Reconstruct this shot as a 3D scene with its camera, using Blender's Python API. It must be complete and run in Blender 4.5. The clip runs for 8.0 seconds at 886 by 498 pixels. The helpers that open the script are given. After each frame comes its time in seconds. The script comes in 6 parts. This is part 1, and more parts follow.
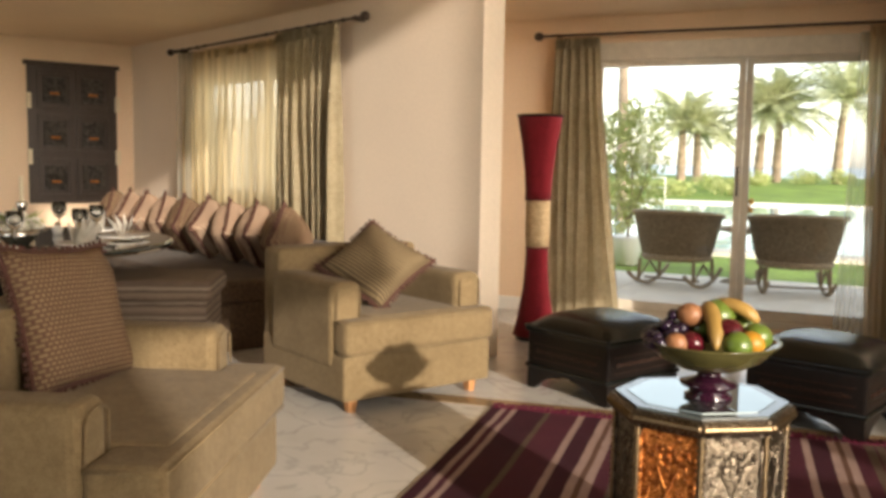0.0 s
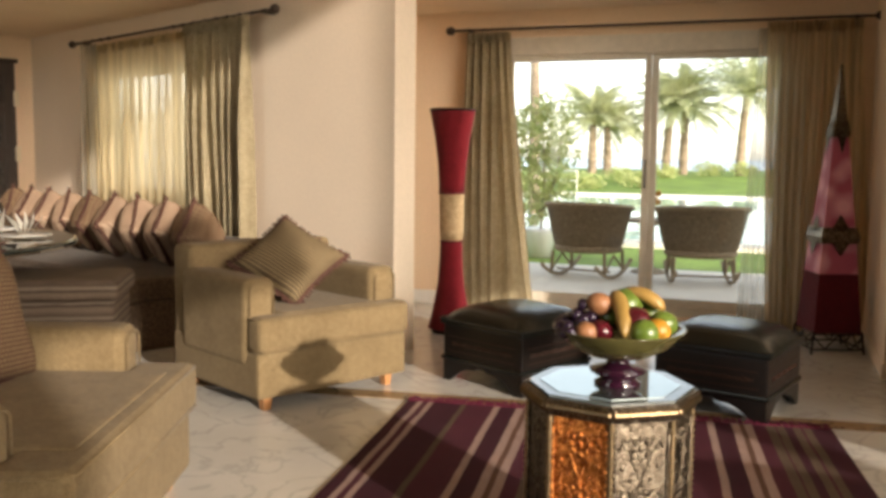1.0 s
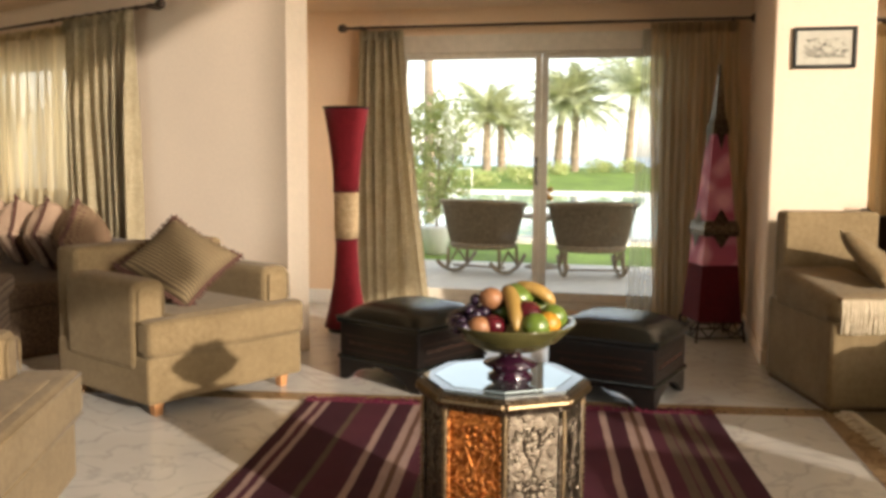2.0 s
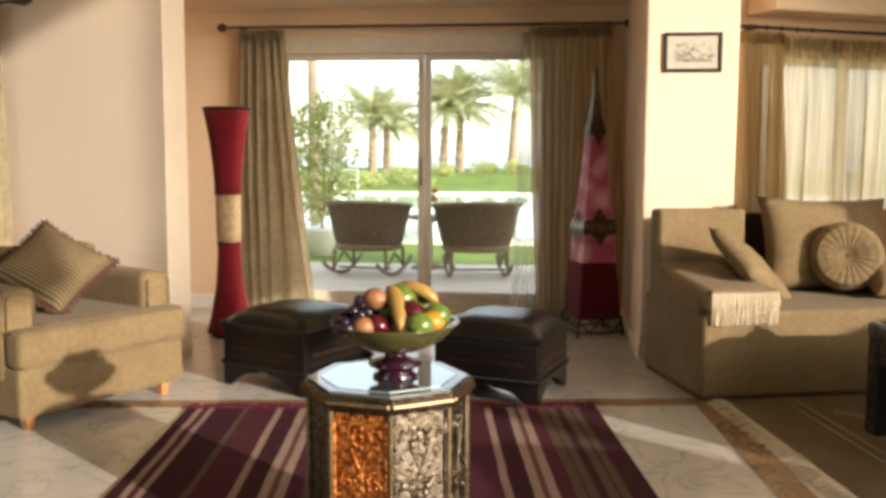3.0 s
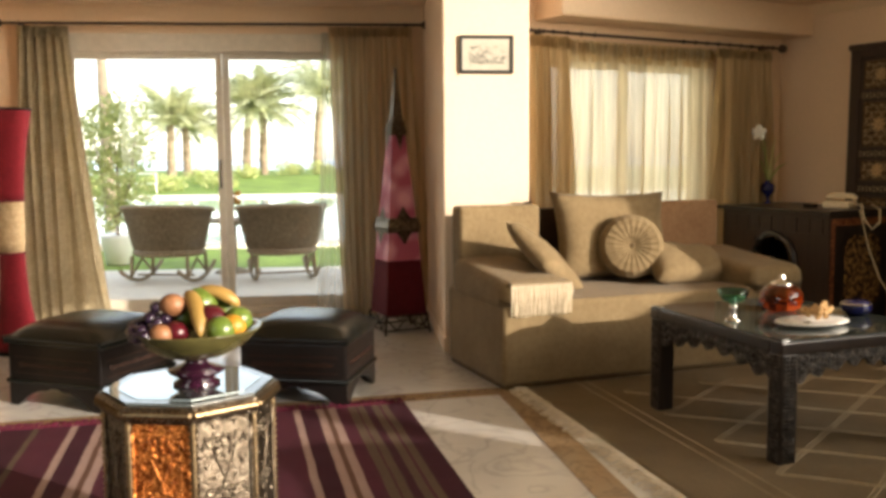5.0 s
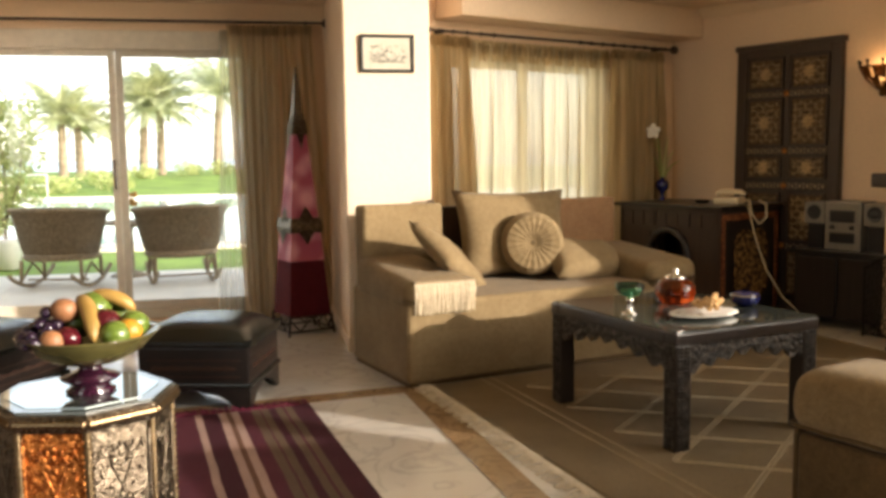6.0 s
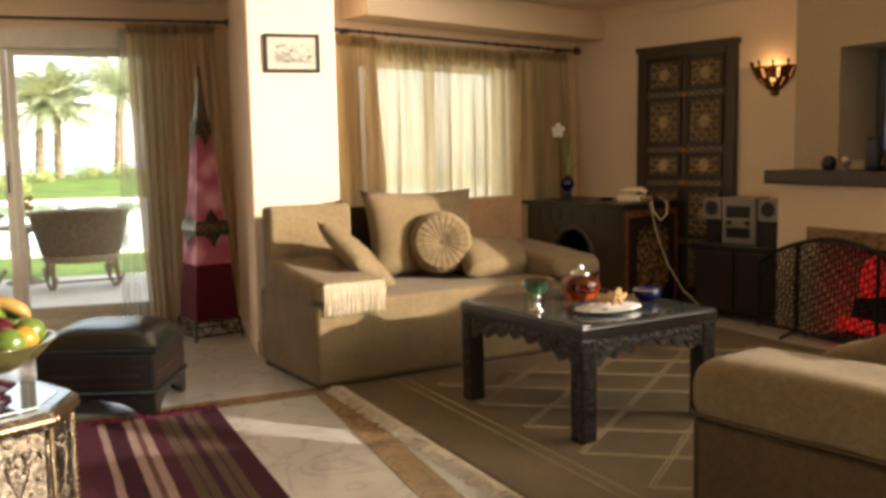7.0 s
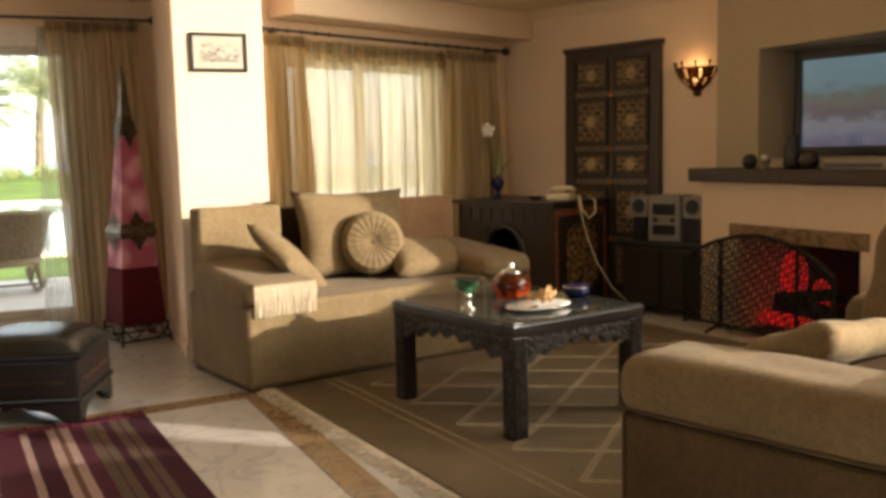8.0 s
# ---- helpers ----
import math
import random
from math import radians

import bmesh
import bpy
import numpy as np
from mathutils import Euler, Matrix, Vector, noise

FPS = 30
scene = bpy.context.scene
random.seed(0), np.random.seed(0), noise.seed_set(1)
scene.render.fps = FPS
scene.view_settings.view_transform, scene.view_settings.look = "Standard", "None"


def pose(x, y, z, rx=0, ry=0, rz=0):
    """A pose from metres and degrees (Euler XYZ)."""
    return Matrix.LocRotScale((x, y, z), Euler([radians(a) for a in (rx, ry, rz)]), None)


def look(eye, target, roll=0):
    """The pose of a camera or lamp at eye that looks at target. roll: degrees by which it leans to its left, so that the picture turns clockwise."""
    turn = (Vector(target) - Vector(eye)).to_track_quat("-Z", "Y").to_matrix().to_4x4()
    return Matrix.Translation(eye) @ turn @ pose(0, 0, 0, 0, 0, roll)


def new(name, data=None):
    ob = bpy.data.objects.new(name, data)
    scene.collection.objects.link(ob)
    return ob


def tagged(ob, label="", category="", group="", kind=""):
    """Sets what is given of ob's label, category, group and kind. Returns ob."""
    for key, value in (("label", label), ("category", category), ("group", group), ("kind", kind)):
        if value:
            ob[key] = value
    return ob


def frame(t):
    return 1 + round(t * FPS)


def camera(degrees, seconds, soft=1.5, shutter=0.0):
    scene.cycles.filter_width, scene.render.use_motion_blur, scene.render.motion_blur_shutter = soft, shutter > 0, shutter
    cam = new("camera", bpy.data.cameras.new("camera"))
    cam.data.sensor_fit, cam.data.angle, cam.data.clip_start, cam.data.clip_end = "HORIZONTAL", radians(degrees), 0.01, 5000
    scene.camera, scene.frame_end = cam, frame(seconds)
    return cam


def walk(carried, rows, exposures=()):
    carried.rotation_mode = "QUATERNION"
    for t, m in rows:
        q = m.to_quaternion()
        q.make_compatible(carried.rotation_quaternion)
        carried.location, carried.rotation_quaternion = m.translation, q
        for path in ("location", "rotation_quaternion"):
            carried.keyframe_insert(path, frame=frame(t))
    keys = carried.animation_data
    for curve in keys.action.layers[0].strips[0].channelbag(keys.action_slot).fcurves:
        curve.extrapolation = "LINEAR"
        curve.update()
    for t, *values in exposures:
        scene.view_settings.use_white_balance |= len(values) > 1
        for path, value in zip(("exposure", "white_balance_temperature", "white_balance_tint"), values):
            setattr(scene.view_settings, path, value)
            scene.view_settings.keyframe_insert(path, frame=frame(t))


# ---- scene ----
cam = camera(51.67, 8.0, soft=3.5)
PATH = [(0, 0.030, 0.127, 1.207, 25.13, -5.54, 0.98), (0.5, 0.035, 0.126, 1.206, 22.64, -5.58, 0.86),
        (1, 0.041, 0.124, 1.205, 19.85, -5.81, 0.68), (1.5, 0.048, 0.121, 1.204, 16.90, -5.95, 0.59),
        (2, 0.055, 0.118, 1.204, 13.39, -5.87, 0.41), (3.5, 0.075, 0.107, 1.201, 3.17, -5.73, 0.16),
        (4, 0.080, 0.103, 1.200, 0.32, -5.73, 0.03), (4.5, 0.086, 0.098, 1.199, -2.65, -5.71, -0.26),
        (6, 0.100, 0.084, 1.197, -11.62, -5.83, -0.72), (6.5, 0.104, 0.079, 1.196, -14.55, -5.87, -0.86),
        (7, 0.108, 0.074, 1.195, -17.22, -5.90, -1.08), (7.5, 0.110, 0.070, 1.195, -19.27, -5.95, -1.19),
        (8, 0.113, 0.066, 1.194, -21.45, -5.99, -1.32)]


def heading(x, y, z, yaw, pitch, roll):
    eye = Vector((x, y, z))
    a, p = radians(yaw), radians(pitch)
    return look(eye, eye + Vector((-math.sin(a) * math.cos(p), math.cos(a) * math.cos(p), math.sin(p))), roll)


walk(cam, [(t, heading(*row)) for t, *row in PATH], exposures=[(0, 1.13), (2, 1.18), (3.5, 1.3), (4.5, 1.44), (6.5, 1.6), (8, 1.58)])

# ---- light ----
SUN_AZ, SUN_EL = radians(128.5), radians(13.8)
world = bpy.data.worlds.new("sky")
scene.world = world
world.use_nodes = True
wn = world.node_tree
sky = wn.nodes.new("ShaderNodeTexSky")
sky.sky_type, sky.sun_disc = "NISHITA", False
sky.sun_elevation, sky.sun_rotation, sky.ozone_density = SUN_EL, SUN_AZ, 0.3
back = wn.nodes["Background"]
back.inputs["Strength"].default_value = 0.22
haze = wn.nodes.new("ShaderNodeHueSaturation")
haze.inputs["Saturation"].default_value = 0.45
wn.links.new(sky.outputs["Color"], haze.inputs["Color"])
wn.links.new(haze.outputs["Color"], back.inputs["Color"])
sun_data = bpy.data.lights.new("sun", "SUN")
sun_data.energy, sun_data.angle, sun_data.color = 2.75, radians(0.8), (1.0, 0.88, 0.74)
sun = new("sun", sun_data)
sun.matrix_basis = look((0, 0, 0), (-0.783, 0.622, -0.2456))



def opening_light(name, m, w, h, watts, col):
    """Area lamp set in a wall opening in place of sky light; it shines towards -y of m."""
    data = bpy.data.lights.new(name, "AREA")
    data.shape, data.size, data.size_y, data.energy, data.color = "RECTANGLE", w, h, watts, col
    ob = new(name, data)
    ob.matrix_basis = m @ pose(0, 0, 0, -90, 0, 0)


SKY_TINT = (1.0, 0.90, 0.76)
# East and south lamps are added fill in unseen openings, tuned for brightness.
opening_light("east_fill_light", pose(4.20, 0.6, 2.3, 0, 0, -90), 5.2, 3.2, 68.0, (1.0, 0.82, 0.58))
opening_light("south_fill_light", pose(-5.6, -3.32, 2.3, 0, 0, 180), 3.4, 2.6, 24.0, SKY_TINT)
opening_light("dining_window_light", pose(-6.98, 7.43, 0, 0, 0, -24.6) @ pose(2.62, 0.30, 1.36), 2.2, 1.15, 8.0, SKY_TINT)
opening_light("sofa_window_light", pose(3.52, 7.2, 0, 0, 0, 24) @ pose(-1.54, 0.30, 1.27), 1.5, 1.25, 3.5, SKY_TINT)


# ---- materials ----
def material(name):
    m = bpy.data.materials.new(name)
    m.use_nodes = True
    return m, m.node_tree, m.node_tree.nodes["Principled BSDF"]


def setp(b, **kw):
    for k, v in kw.items():
        b.inputs[k.replace("_", " ")].default_value = v


def noisy(nt, scale, detail=4.0, rough=0.6, coord="Object", stretch=None):
    tc = nt.nodes.new("ShaderNodeTexCoord")
    tx = nt.nodes.new("ShaderNodeTexNoise")
    tx.inputs["Scale"].default_value, tx.inputs["Detail"].default_value, tx.inputs["Roughness"].default_value = scale, detail, rough
    if stretch:
        mp = nt.nodes.new("ShaderNodeMapping")
        mp.inputs["Scale"].default_value = stretch
        nt.links.new(tc.outputs[coord], mp.inputs["Vector"])
        nt.links.new(mp.outputs["Vector"], tx.inputs["Vector"])
    else:
        nt.links.new(tc.outputs[coord], tx.inputs["Vector"])
    return tx


def ramp(nt, stops, interp="LINEAR"):
    r = nt.nodes.new("ShaderNodeValToRGB")
    r.color_ramp.interpolation = interp
    el = r.color_ramp.elements
    while len(el) < len(stops):
        el.new(0.5)
    for e, (p, c) in zip(el, stops):
        e.position, e.color = p, (*c, 1)
    return r


def mixc(nt, kind, fac, a, b):
    m = nt.nodes.new("ShaderNodeMix")
    m.data_type, m.blend_type = "RGBA", kind
    m.inputs[0].default_value = fac
    nt.links.new(a, m.inputs[6])
    nt.links.new(b, m.inputs[7])
    return m.outputs[2]


def bump(nt, b, height, strength=0.3, dist=0.01):
    bp = nt.nodes.new("ShaderNodeBump")
    bp.inputs["Strength"].default_value, bp.inputs["Distance"].default_value = strength, dist
    nt.links.new(height, bp.inputs["Height"])
    nt.links.new(bp.outputs["Normal"], b.inputs["Normal"])


def shade(c, k):
    return tuple(min(1, v * k) for v in c)


def plain(name, col, rough=0.6, metal=0.0, scale=30, vary=0.18, bumps=0.15, coarse=2.5, spec=0.5):
    """Two scales of tone over one colour, with fine relief."""
    m, nt, b = material(name)
    n1, n2 = noisy(nt, scale), noisy(nt, coarse, 3)
    r1 = ramp(nt, [(0.25, shade(col, 1 - vary)), (0.75, shade(col, 1 + vary))])
    r2 = ramp(nt, [(0.3, (1 - vary, 1 - vary, 1 - vary)), (0.7, (1, 1, 1))])
    nt.links.new(n1.outputs["Fac"], r1.inputs["Fac"])
    nt.links.new(n2.outputs["Fac"], r2.inputs["Fac"])
    nt.links.new(mixc(nt, "MULTIPLY", 1.0, r1.outputs["Color"], r2.outputs["Color"]), b.inputs["Base Color"])
    setp(b, Roughness=rough, Metallic=metal, Specular_IOR_Level=spec)
    if bumps:
        bump(nt, b, n1.outputs["Fac"], bumps)
    return m


def fabric(name, col, weave=220, vary=0.22, sheen=0.05):
    m, nt, b = material(name)
    n1, n2, n3 = noisy(nt, weave, 2), noisy(nt, 5, 4), noisy(nt, 38, 3, 0.7)
    r1 = ramp(nt, [(0.3, shade(col, 1 - vary)), (0.7, shade(col, 1 + vary))])
    r2 = ramp(nt, [(0.3, (0.80, 0.785, 0.76)), (0.7, (1, 1, 1))])
    r3 = ramp(nt, [(0.42, (0.88, 0.87, 0.85)), (0.58, (1, 1, 1))])
    nt.links.new(n3.outputs["Fac"], r3.inputs["Fac"])
    nt.links.new(n1.outputs["Fac"], r1.inputs["Fac"])
    nt.links.new(n2.outputs["Fac"], r2.inputs["Fac"])
    tone = mixc(nt, "MULTIPLY", 1.0, r1.outputs["Color"], r3.outputs["Color"])
    nt.links.new(mixc(nt, "MULTIPLY", 1.0, tone, r2.outputs["Color"]), b.inputs["Base Color"])
    setp(b, Roughness=0.92, Sheen_Weight=sheen, Specular_IOR_Level=0.2)
    bump(nt, b, n1.outputs["Fac"], 0.35, 0.003)
    return m


def striped(name, stops, width, axis=0, rough=0.9, waviness=0.0):
    """Bands along one axis of the thing, repeating every width metres; stops as a constant ramp."""
    m, nt, b = material(name)
    tc = nt.nodes.new("ShaderNodeTexCoord")
    sp = nt.nodes.new("ShaderNodeSeparateXYZ")
    nt.links.new(tc.outputs["Object"], sp.inputs[0])
    dv = nt.nodes.new("ShaderNodeMath")
    dv.operation = "DIVIDE"
    dv.inputs[1].default_value = width
    if waviness:
        wn1 = noisy(nt, 3.0, 3)
        mad = nt.nodes.new("ShaderNodeMath")
        mad.operation = "MULTIPLY_ADD"
        mad.inputs[1].default_value = waviness
        nt.links.new(wn1.outputs["Fac"], mad.inputs[0])
        nt.links.new(sp.outputs[axis], mad.inputs[2])
        nt.links.new(mad.outputs[0], dv.inputs[0])
    else:
        nt.links.new(sp.outputs[axis], dv.inputs[0])
    fr = nt.nodes.new("ShaderNodeMath")
    fr.operation = "FRACT"
    nt.links.new(dv.outputs[0], fr.inputs[0])
    r = ramp(nt, stops, "CONSTANT")
    nt.links.new(fr.outputs[0], r.inputs["Fac"])
    n1 = noisy(nt, 160, 2)
    n2 = noisy(nt, 6, 4)
    r1 = ramp(nt, [(0.3, (0.72, 0.72, 0.72)), (0.7, (1, 1, 1))])
    r2 = ramp(nt, [(0.3, (0.8, 0.8, 0.8)), (0.7, (1, 1, 1))])
    nt.links.new(n1.outputs["Fac"], r1.inputs["Fac"])
    nt.links.new(n2.outputs["Fac"], r2.inputs["Fac"])
    c = mixc(nt, "MULTIPLY", 1.0, r.outputs["Color"], r1.outputs["Color"])
    nt.links.new(mixc(nt, "MULTIPLY", 1.0, c, r2.outputs["Color"]), b.inputs["Base Color"])
    setp(b, Roughness=rough, Specular_IOR_Level=0.2)
    bump(nt, b, n1.outputs["Fac"], 0.4, 0.004)
    return m


def checked(name, c1, c2, cell):
    """A small woven check."""
    m, nt, b = material(name)
    tc = nt.nodes.new("ShaderNodeTexCoord")
    br = nt.nodes.new("ShaderNodeTexBrick")
    br.inputs["Scale"].default_value = 1.0 / cell
    br.inputs["Mortar Size"].default_value = 0.16
    br.inputs["Brick Width"].default_value, br.inputs["Row Height"].default_value = 1.0, 0.8
    br.inputs["Color1"].default_value, br.inputs["Color2"].default_value = (*c1, 1), (*shade(c1, 0.85), 1)
    br.inputs["Mortar"].default_value = (*c2, 1)
    mp = nt.nodes.new("ShaderNodeMapping")
    mp.inputs["Rotation"].default_value = (radians(90), 0, 0)
    nt.links.new(tc.outputs["Object"], mp.inputs["Vector"])
    nt.links.new(mp.outputs["Vector"], br.inputs["Vector"])
    nt.links.new(br.outputs["Color"], b.inputs["Base Color"])
    setp(b, Roughness=0.9, Specular_IOR_Level=0.2)
    n1 = noisy(nt, 200, 2)
    bump(nt, b, n1.outputs["Fac"], 0.4, 0.004)
    return m


def marble(name, col, vein, vein_scale=1.6, rough=0.16):
    m, nt, b = material(name)
    n = noisy(nt, 2.2, 8, 0.65)
    w = nt.nodes.new("ShaderNodeTexNoise")
    w.inputs["Scale"].default_value, w.inputs["Detail"].default_value = vein_scale, 10
    w.inputs["Distortion"].default_value = 1.8
    tc = nt.nodes.new("ShaderNodeTexCoord")
    nt.links.new(tc.outputs["Object"], w.inputs["Vector"])
    r = ramp(nt, [(0.455, col), (0.495, vein), (0.525, col)])
    nt.links.new(w.outputs["Fac"], r.inputs["Fac"])
    r2 = ramp(nt, [(0.3, (0.85, 0.84, 0.82)), (0.7, (1, 1, 1))])
    nt.links.new(n.outputs["Fac"], r2.inputs["Fac"])
    nt.links.new(mixc(nt, "MULTIPLY", 1.0, r.outputs["Color"], r2.outputs["Color"]), b.inputs["Base Color"])
    setp(b, Roughness=rough)
    return m


def wood(name, col, rough=0.4, grain=(30, 30, 2), vary=0.35):
    m, nt, b = material(name)
    n1 = noisy(nt, 1.5, 6, 0.65, stretch=grain)
    r = ramp(nt, [(0.3, shade(col, 1 - vary)), (0.7, shade(col, 1 + vary))])
    nt.links.new(n1.outputs["Fac"], r.inputs["Fac"])
    nt.links.new(r.outputs["Color"], b.inputs["Base Color"])
    setp(b, Roughness=rough)
    bump(nt, b, n1.outputs["Fac"], 0.15, 0.004)
    return m


def carved(name, c1, c2, scale, metal=0.0, rough=0.45, depth=0.012, strength=0.9):
    """Deep chased or carved relief: swirled cells between a raised and a sunk tone."""
    m, nt, b = material(name)
    tc = nt.nodes.new("ShaderNodeTexCoord")
    v = nt.nodes.new("ShaderNodeTexVoronoi")
    v.feature = "SMOOTH_F1"
    v.inputs["Scale"].default_value = scale
    n = noisy(nt, scale * 0.6, 4)
    mp = nt.nodes.new("ShaderNodeMix")
    mp.data_type = "VECTOR"
    mp.inputs[0].default_value = 0.06
    nt.links.new(tc.outputs["Object"], mp.inputs[4])
    nt.links.new(n.outputs["Color"], mp.inputs[5])
    nt.links.new(mp.outputs[1], v.inputs["Vector"])
    r = ramp(nt, [(0.15, c1), (0.55, c2)])
    nt.links.new(v.outputs["Distance"], r.inputs["Fac"])
    nt.links.new(r.outputs["Color"], b.inputs["Base Color"])
    setp(b, Roughness=rough, Metallic=metal, Specular_IOR_Level=0.3)
    bump(nt, b, v.outputs["Distance"], strength, depth)
    return m


def glass(name, col=(1, 1, 1), rough=0.0, ior=1.45):
    m, nt, b = material(name)
    setp(b, Base_Color=(*col, 1), Roughness=rough, Transmission_Weight=1.0, IOR=ior)
    return m


def sheer(name, col, through_part=0.55, glow=0.5):
    """Thin cloth: partly open weave, partly translucent threads."""
    m, nt, b = material(name)
    out = nt.nodes["Material Output"]
    tl = nt.nodes.new("ShaderNodeBsdfTranslucent")
    df = nt.nodes.new("ShaderNodeBsdfDiffuse")
    tp = nt.nodes.new("ShaderNodeBsdfTransparent")
    n1 = noisy(nt, 9, 4, 0.7, stretch=(2, 2, 0.06))
    r = ramp(nt, [(0.36, shade(col, 0.62)), (0.62, col)])
    nt.links.new(n1.outputs["Fac"], r.inputs["Fac"])
    for s in (tl, df):
        nt.links.new(r.outputs["Color"], s.inputs["Color"])
    a = nt.nodes.new("ShaderNodeMixShader")
    a.inputs[0].default_value = glow
    nt.links.new(df.outputs[0], a.inputs[1])
    nt.links.new(tl.outputs[0], a.inputs[2])
    c = nt.nodes.new("ShaderNodeMixShader")
    c.inputs[0].default_value = through_part
    nt.links.new(a.outputs[0], c.inputs[1])
    nt.links.new(tp.outputs[0], c.inputs[2])
    nt.links.new(c.outputs[0], out.inputs["Surface"])
    return m


def leafy(name, c1, c2):
    m, nt, b = material(name)
    g = nt.nodes.new("ShaderNodeNewGeometry")
    r = ramp(nt, [(0.0, c1), (1.0, c2)])
    nt.links.new(g.outputs["Random Per Island"], r.inputs["Fac"])
    nt.links.new(r.outputs["Color"], b.inputs["Base Color"])
    setp(b, Roughness=0.6)
    tl = nt.nodes.new("ShaderNodeBsdfTranslucent")
    mx = nt.nodes.new("ShaderNodeMixShader")
    mx.inputs[0].default_value = 0.45
    nt.links.new(r.outputs["Color"], tl.inputs["Color"])
    nt.links.new(b.outputs[0], mx.inputs[1])
    nt.links.new(tl.outputs[0], mx.inputs[2])
    nt.links.new(mx.outputs[0], nt.nodes["Material Output"].inputs["Surface"])
    return m


def glowing(name, col, strength):
    m, nt, b = material(name)
    setp(b, Base_Color=(*shade(col, 0.6), 1), Emission_Color=(*col, 1), Emission_Strength=strength, Roughness=0.4)
    return m


PLASTER = plain("wall_plaster", (0.78, 0.595, 0.42), 0.85, scale=45, vary=0.05, bumps=0.12, coarse=1.2)
PLASTER_PALE = plain("pale_plaster", (0.79, 0.665, 0.535), 0.85, scale=45, vary=0.05, bumps=0.12, coarse=1.2)
PIER = plain("pier_plaster", (0.72, 0.575, 0.43), 0.85, scale=45, vary=0.05, bumps=0.12, coarse=1.2)
BREAST = plain("olive_plaster", (0.44, 0.35, 0.23), 0.88, scale=40, vary=0.08, bumps=0.12, coarse=1.5)
CEILING = plain("ceiling_paint", (0.78, 0.62, 0.44), 0.9, scale=30, vary=0.04, bumps=0.08)
MARBLE = marble("white_marble", (0.60, 0.58, 0.545), (0.475, 0.46, 0.435), 2.4)
BAND = marble("brown_marble", (0.30, 0.20, 0.11), (0.16, 0.10, 0.05), 5.0)
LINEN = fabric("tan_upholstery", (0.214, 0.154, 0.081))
# The same tan cloth with shade put into its colour.
LINEN_SHADED = fabric("shaded_tan_upholstery", (0.105, 0.068, 0.031))
CHECK = checked("checked_cushion", (0.24, 0.17, 0.095), (0.115, 0.06, 0.04), 0.019)
STRIPE = striped("striped_cushion_cloth", [(0.0, (0.235, 0.175, 0.095)), (0.55, (0.095, 0.062, 0.036))], 0.019, 2)
TRIM = fabric("maroon_fringe", (0.09, 0.04, 0.03))
BROWNWEAVE = fabric("brown_kilim", (0.10, 0.068, 0.046), 60, 0.5, 0.05)
PEACH = striped("peach_cushion_cloth", [(0.0, (0.52, 0.37, 0.26)), (0.58, (0.28, 0.17, 0.11))], 0.022, 2)
LEATHER = plain("black_leather", (0.006, 0.007, 0.006), 0.24, scale=90, vary=0.4, bumps=0.15, spec=0.42)
LEATHER_WORN = carved("tooled_leather", (0.004, 0.004, 0.004), (0.010, 0.007, 0.006), 70, 0, 0.3, 0.003, 0.4)
COPPER = plain("dull_copper", (0.045, 0.02, 0.012), 0.42, 0.5, 60, 0.3)
OAK = wood("honey_wood", (0.42, 0.20, 0.08))
EBONY = wood("ebony_wood", (0.020, 0.014, 0.011), 0.32)
EBONY_CARVED = carved("carved_ebony", (0.10, 0.085, 0.07), (0.012, 0.009, 0.007), 55, 0, 0.4, 0.014)
DARKWOOD = wood("dark_stained_wood", (0.035, 0.02, 0.013), 0.45)
INLAY = carved("inlaid_panel", (0.42, 0.24, 0.09), (0.03, 0.018, 0.012), 42, 0.3, 0.4, 0.006, 0.7)
INLAY_RED = carved("red_inlay", (0.36, 0.14, 0.05), (0.10, 0.03, 0.015), 60, 0.1, 0.5, 0.004, 0.5)
BRASS = carved("chased_brass", (0.78, 0.32, 0.085), (0.26, 0.085, 0.022), 80, 1.0, 0.30, 0.006, 0.9)
SILVER = carved("chased_pewter", (0.235, 0.195, 0.145), (0.085, 0.066, 0.047), 70, 1.0, 0.32, 0.005, 0.7)
ROPE = plain("brass_rope", (0.27, 0.195, 0.11), 0.36, 1.0, 60, 0.3)
IRON = plain("black_iron", (0.02, 0.018, 0.016), 0.5, 0.6, 80, 0.3)
RED = fabric("red_lamp_cloth", (0.15, 0.008, 0.014), 140)
WINE = fabric("wine_lamp_cloth", (0.10, 0.008, 0.014), 140)
PINK = carved("pink_parchment", (0.70, 0.34, 0.42), (0.40, 0.09, 0.15), 9, 0, 0.5, 0.004, 0.4)
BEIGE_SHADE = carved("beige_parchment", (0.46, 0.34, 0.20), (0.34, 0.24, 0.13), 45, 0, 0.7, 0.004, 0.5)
CURTAIN = fabric("olive_curtain_cloth", (0.52, 0.44, 0.29), 160, 0.10, 0.1)
CURTAIN_GOLD = sheer("gold_curtain_cloth", (0.72, 0.57, 0.34), 0.04, 0.5)
# Copy of the gold cloth, its colour lightened to carry missing light.
CURTAIN_DOOR = sheer("backlit_curtain_cloth", (0.80, 0.66, 0.44), 0.10, 0.68)
SHEER = sheer("sheer_cloth", (0.86, 0.74, 0.49), 0.10, 0.72)
SHEER_THIN = sheer("thin_sheer_cloth", (0.86, 0.82, 0.70), 0.62, 0.7)
FRAME = plain("door_frame_paint", (0.68, 0.61, 0.50), 0.4, scale=20, vary=0.08, bumps=0.03)
CLEAR = glass("clear_glass")
GREEN_GLASS = glass("green_glass", (0.25, 0.75, 0.45), 0.02)
